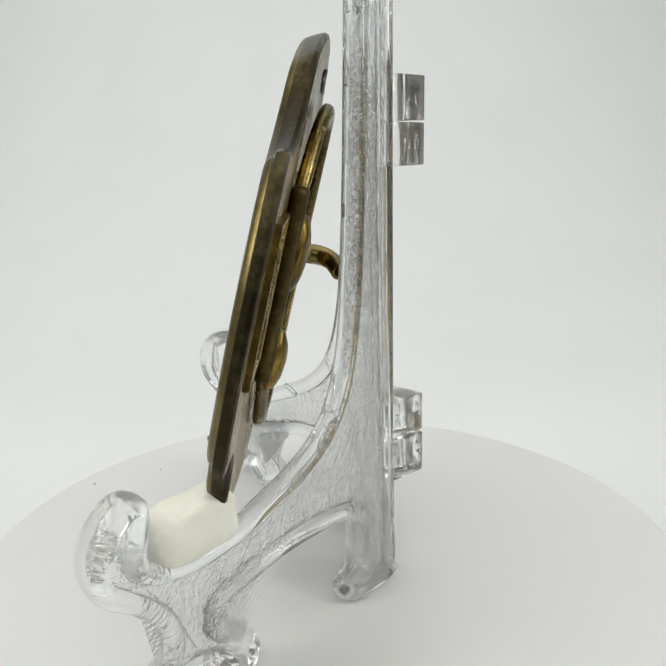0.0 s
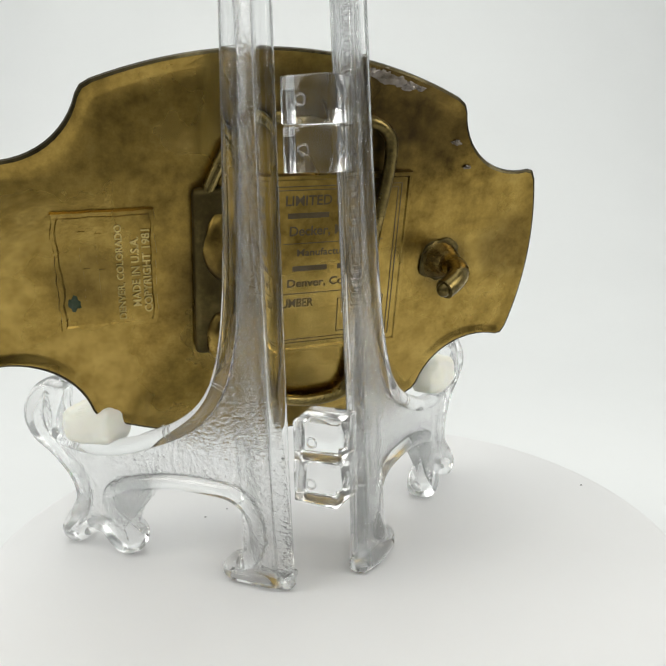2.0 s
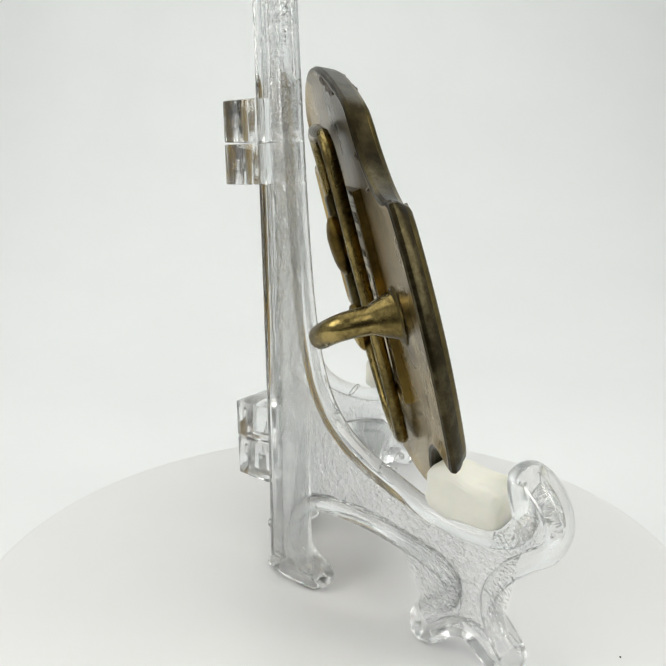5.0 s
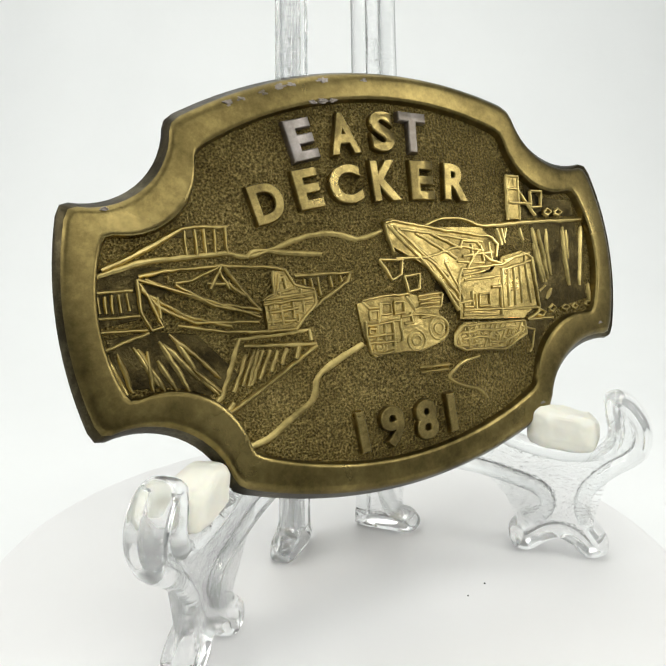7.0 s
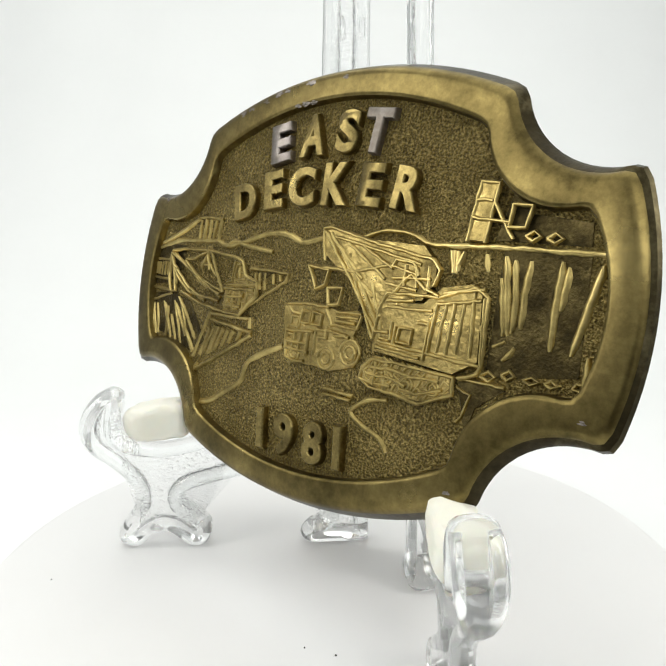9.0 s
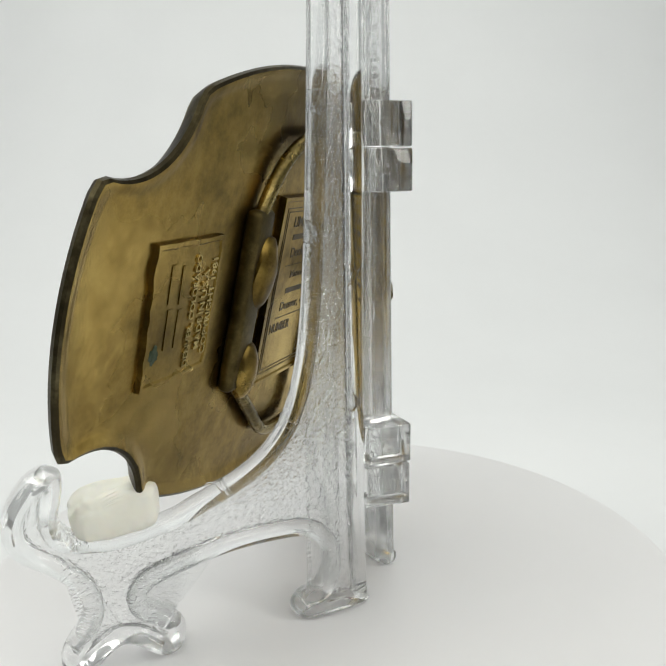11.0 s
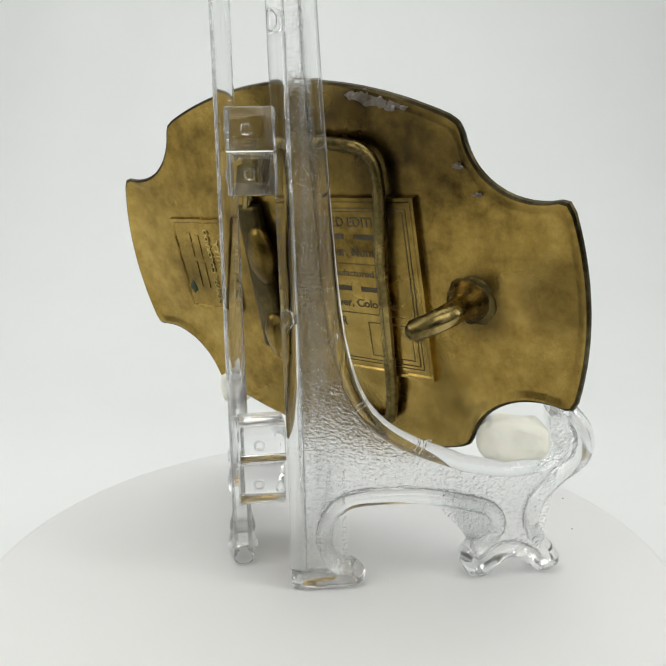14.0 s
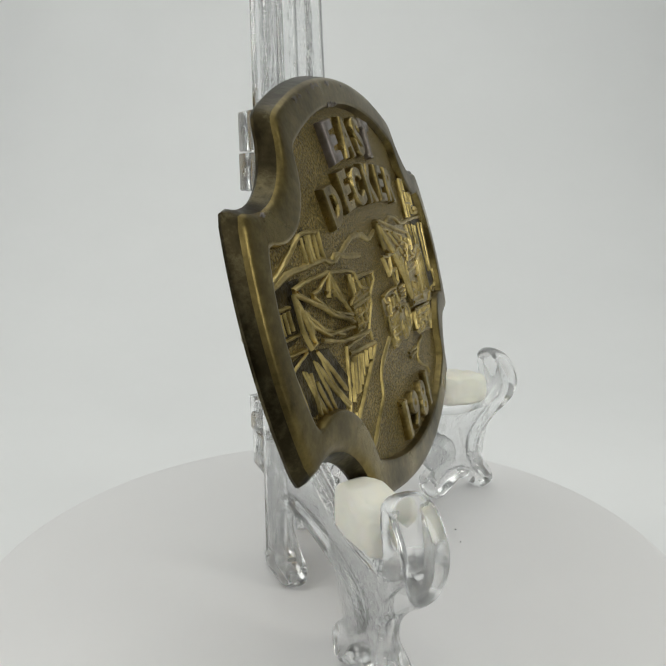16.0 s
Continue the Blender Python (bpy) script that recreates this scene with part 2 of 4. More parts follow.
# ---- the tent: floor, backdrop; sides, roof and front are unseen, added to shape light ----
def front_bounce(w, front, top):
    """Unseen front cloth added to brighten the acrylic, with an opening for the camera."""
    bm = bmesh.new()
    for x0, x1, z0, z1 in ((-w, -120, -36, top + 10), (120, w, -36, top + 10), (-120, 120, 200, top + 10)):
        piece = bmesh.ops.create_cube(bm, size=1)["verts"]
        bmesh.ops.scale(bm, vec=(x1 - x0, 10, z1 - z0), verts=piece)
        bmesh.ops.translate(bm, vec=((x0 + x1) / 2, front - 5, (z0 + z1) / 2), verts=piece)
    return bm


def tent():
    w, back, front, top = 420, 520, -380, 520
    for name, bm, mat, label in (
            ("floor", box(-w, w, front, back, -36, -26), DARK_TABLE, "dark table top under the backdrop and turntable"),
            ("ceiling", box(-w, w, front, back, top, top + 10), WHITE_CLOTH, "white roof of the photo tent"),
            ("wall_west", box(-w - 10, -w, front, back, -36, top + 10), SHADE_CLOTH, "unseen side wall, added grey to dim sideways reflections"),
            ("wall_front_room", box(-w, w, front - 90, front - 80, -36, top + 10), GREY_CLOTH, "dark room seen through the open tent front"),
            ("wall_east", box(w, w + 10, front, back, -36, top + 10), SHADE_CLOTH, "unseen side wall, added grey to dim sideways reflections"),
            ("wall_south", front_bounce(w, front, top), WHITE_CLOTH, "unseen white front cloth with an opening, added to brighten the acrylic")):
        tagged(part(name, bm, mat, None, "", False), label, "wall" if "wall" in name else name, kind="structure")
    tagged(part("wall_north", box(-w, w, back, back + 10, -36, top + 10), WHITE_CLOTH, None, "", False), "white cloth rear wall of the tent", "wall", kind="structure")
    # the backdrop sweeps from the floor up into the rear wall
    r = 330
    line = [(back - 20 - r + r * math.sin(a), -25 + r * (1 - math.cos(a))) for a in (math.pi / 2 * i / 40 for i in range(41))]
    line = [(y, -25) for y in (-140, -40, 60)] + line + [(back - 20, z) for z in (340, 400, 460, top - 2)]
    bm = bmesh.new()
    xs = [-w + 2 + (2 * w - 4) * k / 60 for k in range(61)]

    def fold(x):  # the cloth hangs in faint upright folds
        return 3.2 * noise.noise(Vector((x * 0.017, 0.4, 0.0))) + 1.5 * noise.noise(Vector((x * 0.045, 2.7, 0.0)))
    rows = [[bm.verts.new((x, y - max(0.0, min(1.0, (z + 20) / 120)) * (4 + fold(x)), z)) for x in xs] for y, z in line]
    for p, q in zip(rows, rows[1:]):
        for k in range(60):
            bm.faces.new((p[k], p[k + 1], q[k + 1], q[k]))
    tagged(part("backdrop", bm, WHITE_CLOTH), "seamless white cloth backdrop behind the turntable", "backdrop", kind="structure")


# ---- the turntable ----
def turntable():
    bm = bmesh.new()
    profile = [(0, 0), (58.2, 0), (59.0, -0.15), (59.5, -0.6), (59.6, -1.4), (59.6, -7), (58.6, -8), (0, -8)]
    n = 160
    rings = [[bm.verts.new((r * math.cos(2 * math.pi * i / n), r * math.sin(2 * math.pi * i / n), z)) for i in range(n)] if r else bm.verts.new((0, 0, z))
             for r, z in profile]
    for a, b in zip(rings, rings[1:]):
        for i in range(n):
            j = (i + 1) % n
            if not isinstance(a, list):
                bm.faces.new((a, b[i], b[j]))
            elif not isinstance(b, list):
                bm.faces.new((a[i], b, a[j]))
            else:
                bm.faces.new((a[i], b[i], b[j], a[j]))
    thing = empty("turntable", Matrix(), "round matt white motorised display turntable on white cloth", "turntable")
    part("disc", bm, WHITE_DISC, thing, "matt white turning top")
    bm = bmesh.new()
    bmesh.ops.create_cone(bm, cap_ends=True, segments=96, radius1=50, radius2=50, depth=16.8)
    bmesh.ops.translate(bm, vec=(0, 0, -16.45), verts=bm.verts)
    part("base", bm, WHITE_DISC, thing)
    for k, (x, y, r) in enumerate(((-22.9, -49.9, 0.2), (-29.8, -37.8, 0.16), (14.9, -20.3, 0.15), (19.4, -18.4, 0.18), (-55.0, -5.4, 0.22))):
        bm = bmesh.new()
        blob(bm, (x, y, 0.06), (r, 0.8 * r, 0.1), k + 1.0, 0.5, 2)
        part("dust_speck", bm, GREY_CLOTH, thing, "dark speck of dust")
    return thing


# ---- the buckle ----
BUCKLE = Matrix(((0.9991, -0.0411, -0.0088, 6.00 * MM), (0.0421, 0.9704, 0.2382, -6.75 * MM), (-0.0012, -0.2384, 0.9712, 49.80 * MM), (0, 0, 0, 1)))
BEND, BEND_Z = 0.0008, 0.0010  # the face bows forward in the middle


def bowed(x, y, z):
    return Vector((x, y + BEND * x * x + BEND_Z * z * z - 1.0, z))


def back_point(x, z, y):
    """A point y mm proud of the back, which is flatter than the face."""
    return Vector((x, 0.6 - 0.005 * x + 0.0002 * z * z + y, z))


def arc(a, b, sag, steps):
    """Points from a towards b on a circle that bulges by sag to the left of the way."""
    a, b = Vector(a), Vector(b)
    chord = b - a
    side = Vector((-chord.y, chord.x)).normalized()
    half = chord.length / 2
    r = (half * half + sag * sag) / (2 * abs(sag))
    mid, s = (a + b) / 2, 1 if sag > 0 else -1
    centre = mid + side * (abs(sag) - r) * s
    out = []
    a0 = math.atan2(a.y - centre.y, a.x - centre.x)
    a1 = math.atan2(b.y - centre.y, b.x - centre.x)
    turn = (a1 - a0 + math.pi) % (2 * math.pi) - math.pi
    for i in range(steps):
        q = a0 + turn * i / steps
        out.append(centre + r * Vector((math.cos(q), math.sin(q))))
    return out


def outline(grow=0.0):
    """The buckle's outline, clockwise from the top left shoulder: bowed top and base, four scooped corners, two ears."""
    g = grow
    tl, tr = (-30.3 - g * 0.6, 24.3 + g * 0.9), (28.6 + g * 0.6, 26.8 + g * 0.9)
    er_t, er_b = (44.5 + g * 0.9, 17.1 + g * 0.9), (45.9 + g * 0.9, -13.3 - g * 0.9)
    br, bl = (30.2 + g * 0.6, -24.2 - g * 0.9), (-26.8 - g * 0.6, -27.1 - g * 0.9)
    el_b, el_t = (-44.2 - g * 0.9, -17.5 - g * 0.9), (-45.0 - g * 0.9, 13.3 + g * 0.9)
    pts = arc(tl, tr, 6.5, 34) + arc(tr, er_t, -4.3, 16) + arc(er_t, er_b, 2.9, 16) + arc(er_b, br, -4.3, 16)
    pts += arc(br, bl, 5.9, 34) + arc(bl, el_b, -4.8, 16) + arc(el_b, el_t, 2.4, 16) + arc(el_t, tl, -4.8, 16)
    return pts


def smoothed(pts, times=1):
    for _ in range(times):
        n = len(pts)
        pts = [(pts[i - 1] + 2 * pts[i] + pts[(i + 1) % n]) / 4 for i in range(n)]
    return pts


def ring(bm, pts, y, behind=False):
    return [bm.verts.new(back_point(p.x, p.y, y) if behind else bowed(p.x, y, p.y)) for p in pts]


def skin(bm, r0, r1):
    n = len(r0)
    for i in range(n):
        j = (i + 1) % n
        bm.faces.new((r0[i], r0[j], r1[j], r1[i]))


def disc_fill(bm, rim_ring, pts, y, rings=14, behind=False):
    """Fills a star-shaped outline with rings that shrink to its middle."""
    last = rim_ring
    for k in range(1, rings):
        s = 1 - k / rings
        r = ring(bm, [p * s for p in pts], y, behind)
        skin(bm, last, r)
        last = r
    mid = bm.verts.new(back_point(0, 0, y) if behind else bowed(0, y, 0))
    n = len(last)
    for i in range(n):
        bm.faces.new((last[i], last[(i + 1) % n], mid))


FACE, FLOOR = -2.1, -0.75  # depths of the rim and the recess, front is negative


def words(text, height, width=None, depth=0.6, spacing=1.0, shear=0.0, bold=0.0, bevel=0.0):
    """Raised lettering as a bmesh in mm, lying in x and z and standing proud of y = 0 towards -y; centred."""
    cu = bpy.data.curves.new("letters", "FONT")
    cu.body, cu.size, cu.extrude, cu.offset = text, 1.0, 0.02, bold
    if bevel:
        cu.bevel_depth, cu.bevel_resolution, cu.offset = bevel, 2, bold - bevel * 0.6
    cu.align_x, cu.align_y, cu.space_character, cu.shear, cu.resolution_u = "CENTER", "CENTER", spacing, shear, 5
    tmp = bpy.data.objects.new("letters", cu)
    me = bpy.data.meshes.new_from_object(tmp)
    bm = bmesh.new()
    bm.from_mesh(me)
    bpy.data.objects.remove(tmp)
    bpy.data.curves.remove(cu)
    bpy.data.meshes.remove(me)
    xs, ys, zs = ([v.co[k] for v in bm.verts] for k in range(3))
    kx = (width / (max(xs) - min(xs))) if width else height / (max(ys) - min(ys))
    ky, cx, cy = height / (max(ys) - min(ys)), (max(xs) + min(xs)) / 2, (max(ys) + min(ys)) / 2
    top = max(zs)
    for v in bm.verts:
        x, y, z = v.co
        v.co = ((x - cx) * kx, -depth * z / top if z > 0 else 0.05, (y - cy) * ky)
    bmesh.ops.remove_doubles(bm, verts=bm.verts, dist=0.001)
    return bm


def stroke(bm, pts, width, y0, height, taper=False):
    """A raised ridge with sloping sides along a line on the recess, in mm."""
    p = [Vector(q) for q in pts]
    if max((b - a).length for a, b in zip(p, p[1:])) > 1.6:  # hand-cut: long runs waver
        q = [p[0]]
        for a, b in zip(p, p[1:]):
            m = max(1, int((b - a).length / 0.9))
            q += [a + (b - a) * (i / m) for i in range(1, m + 1)]
        p = [c + Vector((noise.noise(Vector((c.x, c.y, 0.3)) * 1.1), noise.noise(Vector((c.x, c.y, 7.3)) * 1.1))) * 0.16 for c in q]
    n, rows = len(p), []
    for i, q in enumerate(p):
        way = (p[min(i + 1, n - 1)] - p[max(i - 1, 0)]).normalized()
        side = Vector((-way.y, way.x))
        w = width * (1 + 0.35 * noise.noise(Vector((q.x, q.y, 4.1)) * 0.9)) * (0.45 if taper and i in (0, n - 1) else 1)
        rows.append([bm.verts.new(bowed((q + side * w * k).x, y0 - h, (q + side * w * k).y))
                     for k, h in ((-0.55, -0.1), (-0.4, 0.55 * height), (-0.14, height), (0.14, height), (0.4, 0.55 * height), (0.55, -0.1))])
    for a, b in zip(rows, rows[1:]):
        for k in range(5):
            bm.faces.new((a[k], a[k + 1], b[k + 1], b[k]))
    bm.faces.new(rows[0])
    bm.faces.new(rows[-1][::-1])


def slab(bm, corners, y0, height):
    """A raised flat plate with the given outline, with sloping sides."""
    c = [Vector(q) for q in corners]
    mid = sum(c, Vector((0, 0))) / len(c)
    low = [bm.verts.new(bowed(q.x, y0 + 0.1, q.y)) for q in c]
    high = [bm.verts.new(bowed(q.x, y0 - height, q.y)) for q in (mid + (q - mid) * (1 - 0.22 / max((q - mid).length, 0.5)) for q in c)]
    n = len(c)
    for i in range(n):
        bm.faces.new((low[i], low[(i + 1) % n], high[(i + 1) % n], high[i]))
    bm.faces.new(high)



# ---- the scene on the face: raised lines in mm, x to the wearer's left, z up ----
RELIEF = {}
RELIEF["ridge_line"] = (
    ((-43.4, 3.5), (-36.9, 5.2), (-30.9, 5.5), (-24.7, 5.7), (-21.7, 4.9), (-17.2, 6), (-11.7, 7.5), (-7.1, 7.5), (-3.9, 6.4)),
    ((-21.7, 4.8), (-19.9, 5.8), (-15.4, 5.1), (-10, 4.6)),
    ((-41.7, 4.7), (-36, 6.8), (-30.7, 9.4)),
)
RELIEF["coal_plant"] = (
    ((-30.7, 9.5), (-27.2, 9.7), (-24, 9.4)),
    ((-30.2, 9.2), (-30.2, 5.6)),
    ((-28.7, 9.3), (-28.7, 5.5)),
    ((-27.4, 9.3), (-27.4, 5.6)),
    ((-25.9, 9.3), (-26, 5.6)),
    ((-24.4, 9.3), (-24.4, 5.7)),
)
RELIEF["dragline"] = (
    ((-36.1, 0.7), (-31.3, -2.7), (-25.3, -4.7)),
    ((-35, 0.2), (-34.8, -2.5)),
    ((-32.4, 1.8), (-27.3, -1.6), (-21.3, -3.3)),
    ((-28, 1.6), (-25, 1.3), (-22.9, -0.5)),
    ((-17.4, 2), (-17.8, -0.3)),
    ((-16.8, 1.5), (-16.6, -0.1)),
    ((-19.4, -2.4), (-19.2, -5.1)),
    ((-17.7, -2.3), (-17.6, -5.2)),
    ((-15.9, -2.2), (-15.8, -4.6)),
    ((-14.1, -2), (-14.1, -4.1)),
    ((-37.2, 3.3), (-33.6, 3.8), (-25.7, 3.9), (-17.8, 3.1), (-16.4, 2.6), (-15.2, 0.3), (-12.2, -0.5), (-12.1, -2.8), (-14.1, -4.5), (-15.6, -6), (-19.7, -6), (-26.2, -5.4), (-32.7, -3.8)),
    ((-37.3, 2.9), (-29, -0.4), (-20.9, -3.8)),
    ((-36.4, 2.9), (-28.2, -1), (-20.7, -2.8)),
)
RELIEF["dragline"] += (
    ((-37, 1.6), (-34.7, -1.2), (-30.1, -3.7), (-21.3, -4.4)),
    ((-25.7, 3.9), (-27.6, 0.7)),
    ((-25.3, 3.7), (-23.1, 0.2), (-20.7, -2.9)),
    ((-25.7, 3.9), (-30.2, 2.1), (-32.4, 2)),
    ((-26.2, 3.3), (-25, 0.5)),
    ((-18.1, 2.5), (-18.5, -0.7), (-20.3, -1.5), (-15.4, -1.2), (-12.2, -1)),
    ((-20.3, -2.2), (-16.7, -2), (-12.7, -1.8)),
    ((-19.5, -3.4), (-17.3, -3.3), (-15, -3.1)),
    ((-20, -4.7), (-15.6, -4.8)),
    ((-37.4, 2.9), (-37.3, -1.5), (-36.3, -4), (-34.7, -3.8), (-35.7, -0.7), (-37.1, 2.3)),
)
RELIEF["left_bank"] = (
    ((-43.5, 1.7), (-38, 1.6)),
    ((-43.7, -1.8), (-37.5, -1.9)),
    ((-43.6, -3.6), (-36.8, -3.9)),
    ((-43.1, -6.2), (-36.6, -4.3)),
    ((-42.6, 1.1), (-42.6, -1.2)),
    ((-41.8, 1.1), (-41.8, -1.2)),
    ((-40.9, 1.2), (-40.9, -1.3)),
    ((-39.9, 1.2), (-39.8, -1.3)),
    ((-38.9, 1.2), (-38.7, -1.2)),
)
RELIEF["spoil_pile"] = (
    ((-42.5, -6.9), (-40.4, -12.3)),
    ((-41, -6.6), (-39.6, -12.1)),
    ((-42.1, -8.2), (-40.8, -12.4)),
    ((-38.8, -6), (-36.1, -11.7)),
    ((-38.3, -6.3), (-35.3, -12.6)),
    ((-37.1, -6.8), (-36.9, -12.3)),
    ((-35.4, -5.6), (-33.4, -9.6), (-31.9, -13.3)),
    ((-35.9, -8.2), (-33.6, -12.8)),
    ((-34, -4.8), (-30.7, -8), (-27.5, -11.8)),
    ((-33.2, -5.7), (-30.9, -10.2), (-28, -14.1)),
    ((-34.9, -6), (-30.5, -11.6)),
    ((-31.3, -9.8), (-27.6, -13.8)),
)
RELIEF["pit_bank"] = (
    ((-24.1, -6.6), (-24.6, -7.5), (-27.6, -14.5), (-29.7, -15.9), (-27.7, -17.5), (-25.9, -15.4)),
    ((-23.7, -7.7), (-18, -8.1), (-12.6, -8.7)),
    ((-12.6, -8.9), (-18.2, -12.2), (-22.8, -14.8), (-27.3, -17.1)),
    ((-24.1, -6.6), (-18.8, -6.6), (-13.4, -6.4), (-13.3, -7.9)),
    ((-23.4, -8.9), (-25.8, -14.1)),
    ((-22.2, -8.5), (-24.5, -13.3)),
    ((-21.6, -8.6), (-23.6, -13.4)),
    ((-20.9, -8.7), (-23.2, -13.4)),
    ((-19.8, -8.7), (-21.8, -12.7)),
    ((-18.7, -8.9), (-20, -11.8)),
    ((-17.1, -8.8), (-18.2, -11)),
    ((-15.3, -8.7), (-15.9, -10.3)),
)
RELIEF["far_bank"] = (
    ((-14.7, 1.6), (-10.2, 1.6), (-5.6, 1.5), (-6.2, 0.1), (-12.3, -3.2), (-15.1, -5)),
    ((-13.4, 1.1), (-13.1, -1.5)),
    ((-12.4, 1.1), (-12, -1.6)),
    ((-11.1, 1.2), (-10.9, -1.6)),
    ((-9.1, 1.1), (-8.9, -0.5)),
    ((-7.5, 1.1), (-7.3, 0.2)),
)
RELIEF["haul_road"] = (
    ((-25, -22.2), (-21.4, -21.3), (-18.2, -19.3), (-14, -16.7), (-12.9, -13.6), (-9.6, -11.6), (-4.9, -9.6)),
)
RELIEF["horizon"] = (
    ((-8.1, 7.8), (-3.8, 6.5), (0.8, 7.5)),
    ((8.5, 7.9), (12.4, 9), (16.5, 8.6), (20, 7.5), (24.3, 7.5), (28.1, 7.7), (35.8, 7.7), (43.3, 7.7)),
)
RELIEF["loading_tower"] = (
    ((25.3, 8.1), (26.1, 15.7), (28.6, 15.5), (27.9, 8)),
    ((26, 13.4), (28.2, 13.3)),
    ((25.8, 11.1), (30.8, 10.7)),
    ((28.5, 13), (31.5, 8.6)),
    ((31, 13), (33.6, 12.9), (33, 10.2), (30.8, 10.1), (31, 13)),
    ((33.3, 9.1), (34.3, 9.8), (35.1, 9.2), (34.2, 8.6), (33.3, 9.1)),
    ((35.9, 9), (36.9, 9.7), (37.8, 9.1), (36.9, 8.5), (35.9, 9)),
)
RELIEF["shovel_boom"] = (
    ((3, 7.4), (9.6, 1.9)),
    ((6.4, 6.7), (13.7, 2.3)),
    ((9.3, 6.4), (14.7, 3.8)),
    ((3.6, 7.6), (12.2, 6), (19.2, 4.6)),
    ((16.8, 4.4), (16.9, 1.6)),
    ((18.6, 4.1), (19, 1.5)),
    ((20.5, 4.6), (20.6, 1.5)),
    ((14.9, 2.5), (21, 2.9)),
    ((1.1, 8.7), (2.5, 8.9), (11.1, 7.1), (21.1, 5.4), (22.3, 4.1), (21.6, 2)),
    ((1.1, 8.6), (1.4, 6.3), (2.1, 4)),
    ((1.5, 8.2), (3.5, 6), (5.2, 4.2)),
    ((1.9, 8), (7.3, 2), (13.2, -5)),
    ((2.6, 8.1), (7.9, 2.8), (11.8, -0.5)),
    ((8.4, 1.4), (10.8, -2.4), (12.9, -6.1)),
    ((9.3, 1.6), (13.3, -3.9)),
    ((11.3, 1.8), (13.5, -2.9)),
)
RELIEF["shovel_boom"] += (
    ((2.1, 3), (7.9, 2.8), (14.4, 4.2), (19.2, 3.2)),
    ((-0.9, 3.1), (1.2, 2.8), (3.3, 2.7), (2.9, 0.5), (1.2, -0.3), (-0.3, 2.2), (-0.9, 3.1)),
    ((3.4, 0.1), (6.3, 0.3), (5.9, -2.1), (3.9, -2.3), (3.4, 0.1)),
    ((14.4, 3.8), (15.1, 5.1), (18, 4.7), (19.2, 3.2)),
    ((15.4, 0.5), (18, 3.3), (20.3, 1.5), (22.7, 0.8)),
    ((13.7, 1.7), (19, 1.2)),
)
RELIEF["shovel_frame"] = (
    ((13.9, -3.6), (14.1, -5.7), (15.7, -5.8)),
    ((16.6, -3.8), (16.4, -6.3)),
    ((17.2, -4), (19.3, -3.9), (19.2, -5.9), (17.1, -5.9), (17.2, -4)),
    ((23.9, 0.2), (23.3, -6.4)),
    ((25.1, 0.4), (24.8, -6.4)),
    ((20, -2.9), (21.7, -2.9)),
    ((14.7, -1.4), (21.9, -1.2)),
    ((14.4, -0.6), (18.9, -0.2)),
    ((22.3, -0.3), (28.9, 0.9)),
    ((13.5, -1.1), (14.5, 0.5), (22.7, 0.7), (27.7, 2.4), (29.6, 1.3), (29.9, -7), (29.4, -8.2), (27, -9.1)),
    ((13.5, -1.1), (12.9, -6.1)),
    ((22.6, -0), (22, -6.6)),
    ((26.4, 0.8), (26.2, -6.2)),
    ((27.7, 1.8), (28.1, -6.3)),
    ((29.2, 1.2), (29.8, -7)),
    ((23.3, 1.3), (29.1, 2.3)),
    ((15.8, -3.4), (15.9, -5.8)),
)
RELIEF["shovel_frame"] += (
    ((21.8, -2.6), (21.5, -7.7)),
    ((13.8, -6.2), (21.6, -6.7), (29.6, -7.2)),
    ((13.7, -7), (20.9, -7.6)),
    ((13.2, -5), (15.6, -4.8)),
)
RELIEF["crawler_track"] = (
    ((11.6, -11.6), (11.9, -10), (13.3, -8.8), (17.2, -8.7), (20.8, -8.9), (26.3, -9.1), (26.3, -11.3), (21.7, -13.4), (18.1, -12.9), (13.4, -12.6), (11.6, -11.6)),
    ((12.9, -9.9), (17.1, -9.7), (20.1, -10.2)),
    ((12.9, -10.9), (17, -10.8), (19.4, -11.5)),
    ((12.2, -11.9), (17, -12)),
    ((18.2, -11.5), (19.5, -10.1), (21.9, -10), (24.4, -10.1)),
    ((14.2, -9), (14.1, -12.3)),
    ((16, -9), (16, -12.6)),
    ((18.5, -12), (21.2, -12.2), (25, -11)),
)
RELIEF["dump_truck"] = (
    ((-3.3, -4.7), (-1.8, -4.8), (-2, -6.2), (-3.3, -6.1), (-3.3, -4.7)),
    ((3.9, -5.6), (4.1, -7.3)),
    ((5.6, -6.6), (8.5, -6.5)),
    ((2.7, -7.2), (4.4, -7.2)),
    ((-3.7, -7.4), (-2.6, -7.5), (-2.6, -8.3), (-3.7, -8.2), (-3.7, -7.4)),
    ((-4.3, -3), (-1, -2.6), (4.1, -2.7)),
    ((5.5, -3.2), (10.2, -3)),
    ((5.6, -3.8), (9.8, -3.7)),
    ((5.7, -4.4), (9.3, -4.5)),
    ((-1.3, -3.5), (-1.6, -5.9), (-2.2, -7)),
    ((-1.1, -3.7), (0.6, -3.8), (0.4, -5.5), (-1.4, -5.4), (-1.1, -3.7)),
    ((1.1, -3.7), (2.9, -3.8), (2.8, -5.5), (1, -5.5), (1.1, -3.7)),
    ((3.5, -3.1), (4.8, -5.1), (9.7, -5.1), (10.3, -3.2)),
)
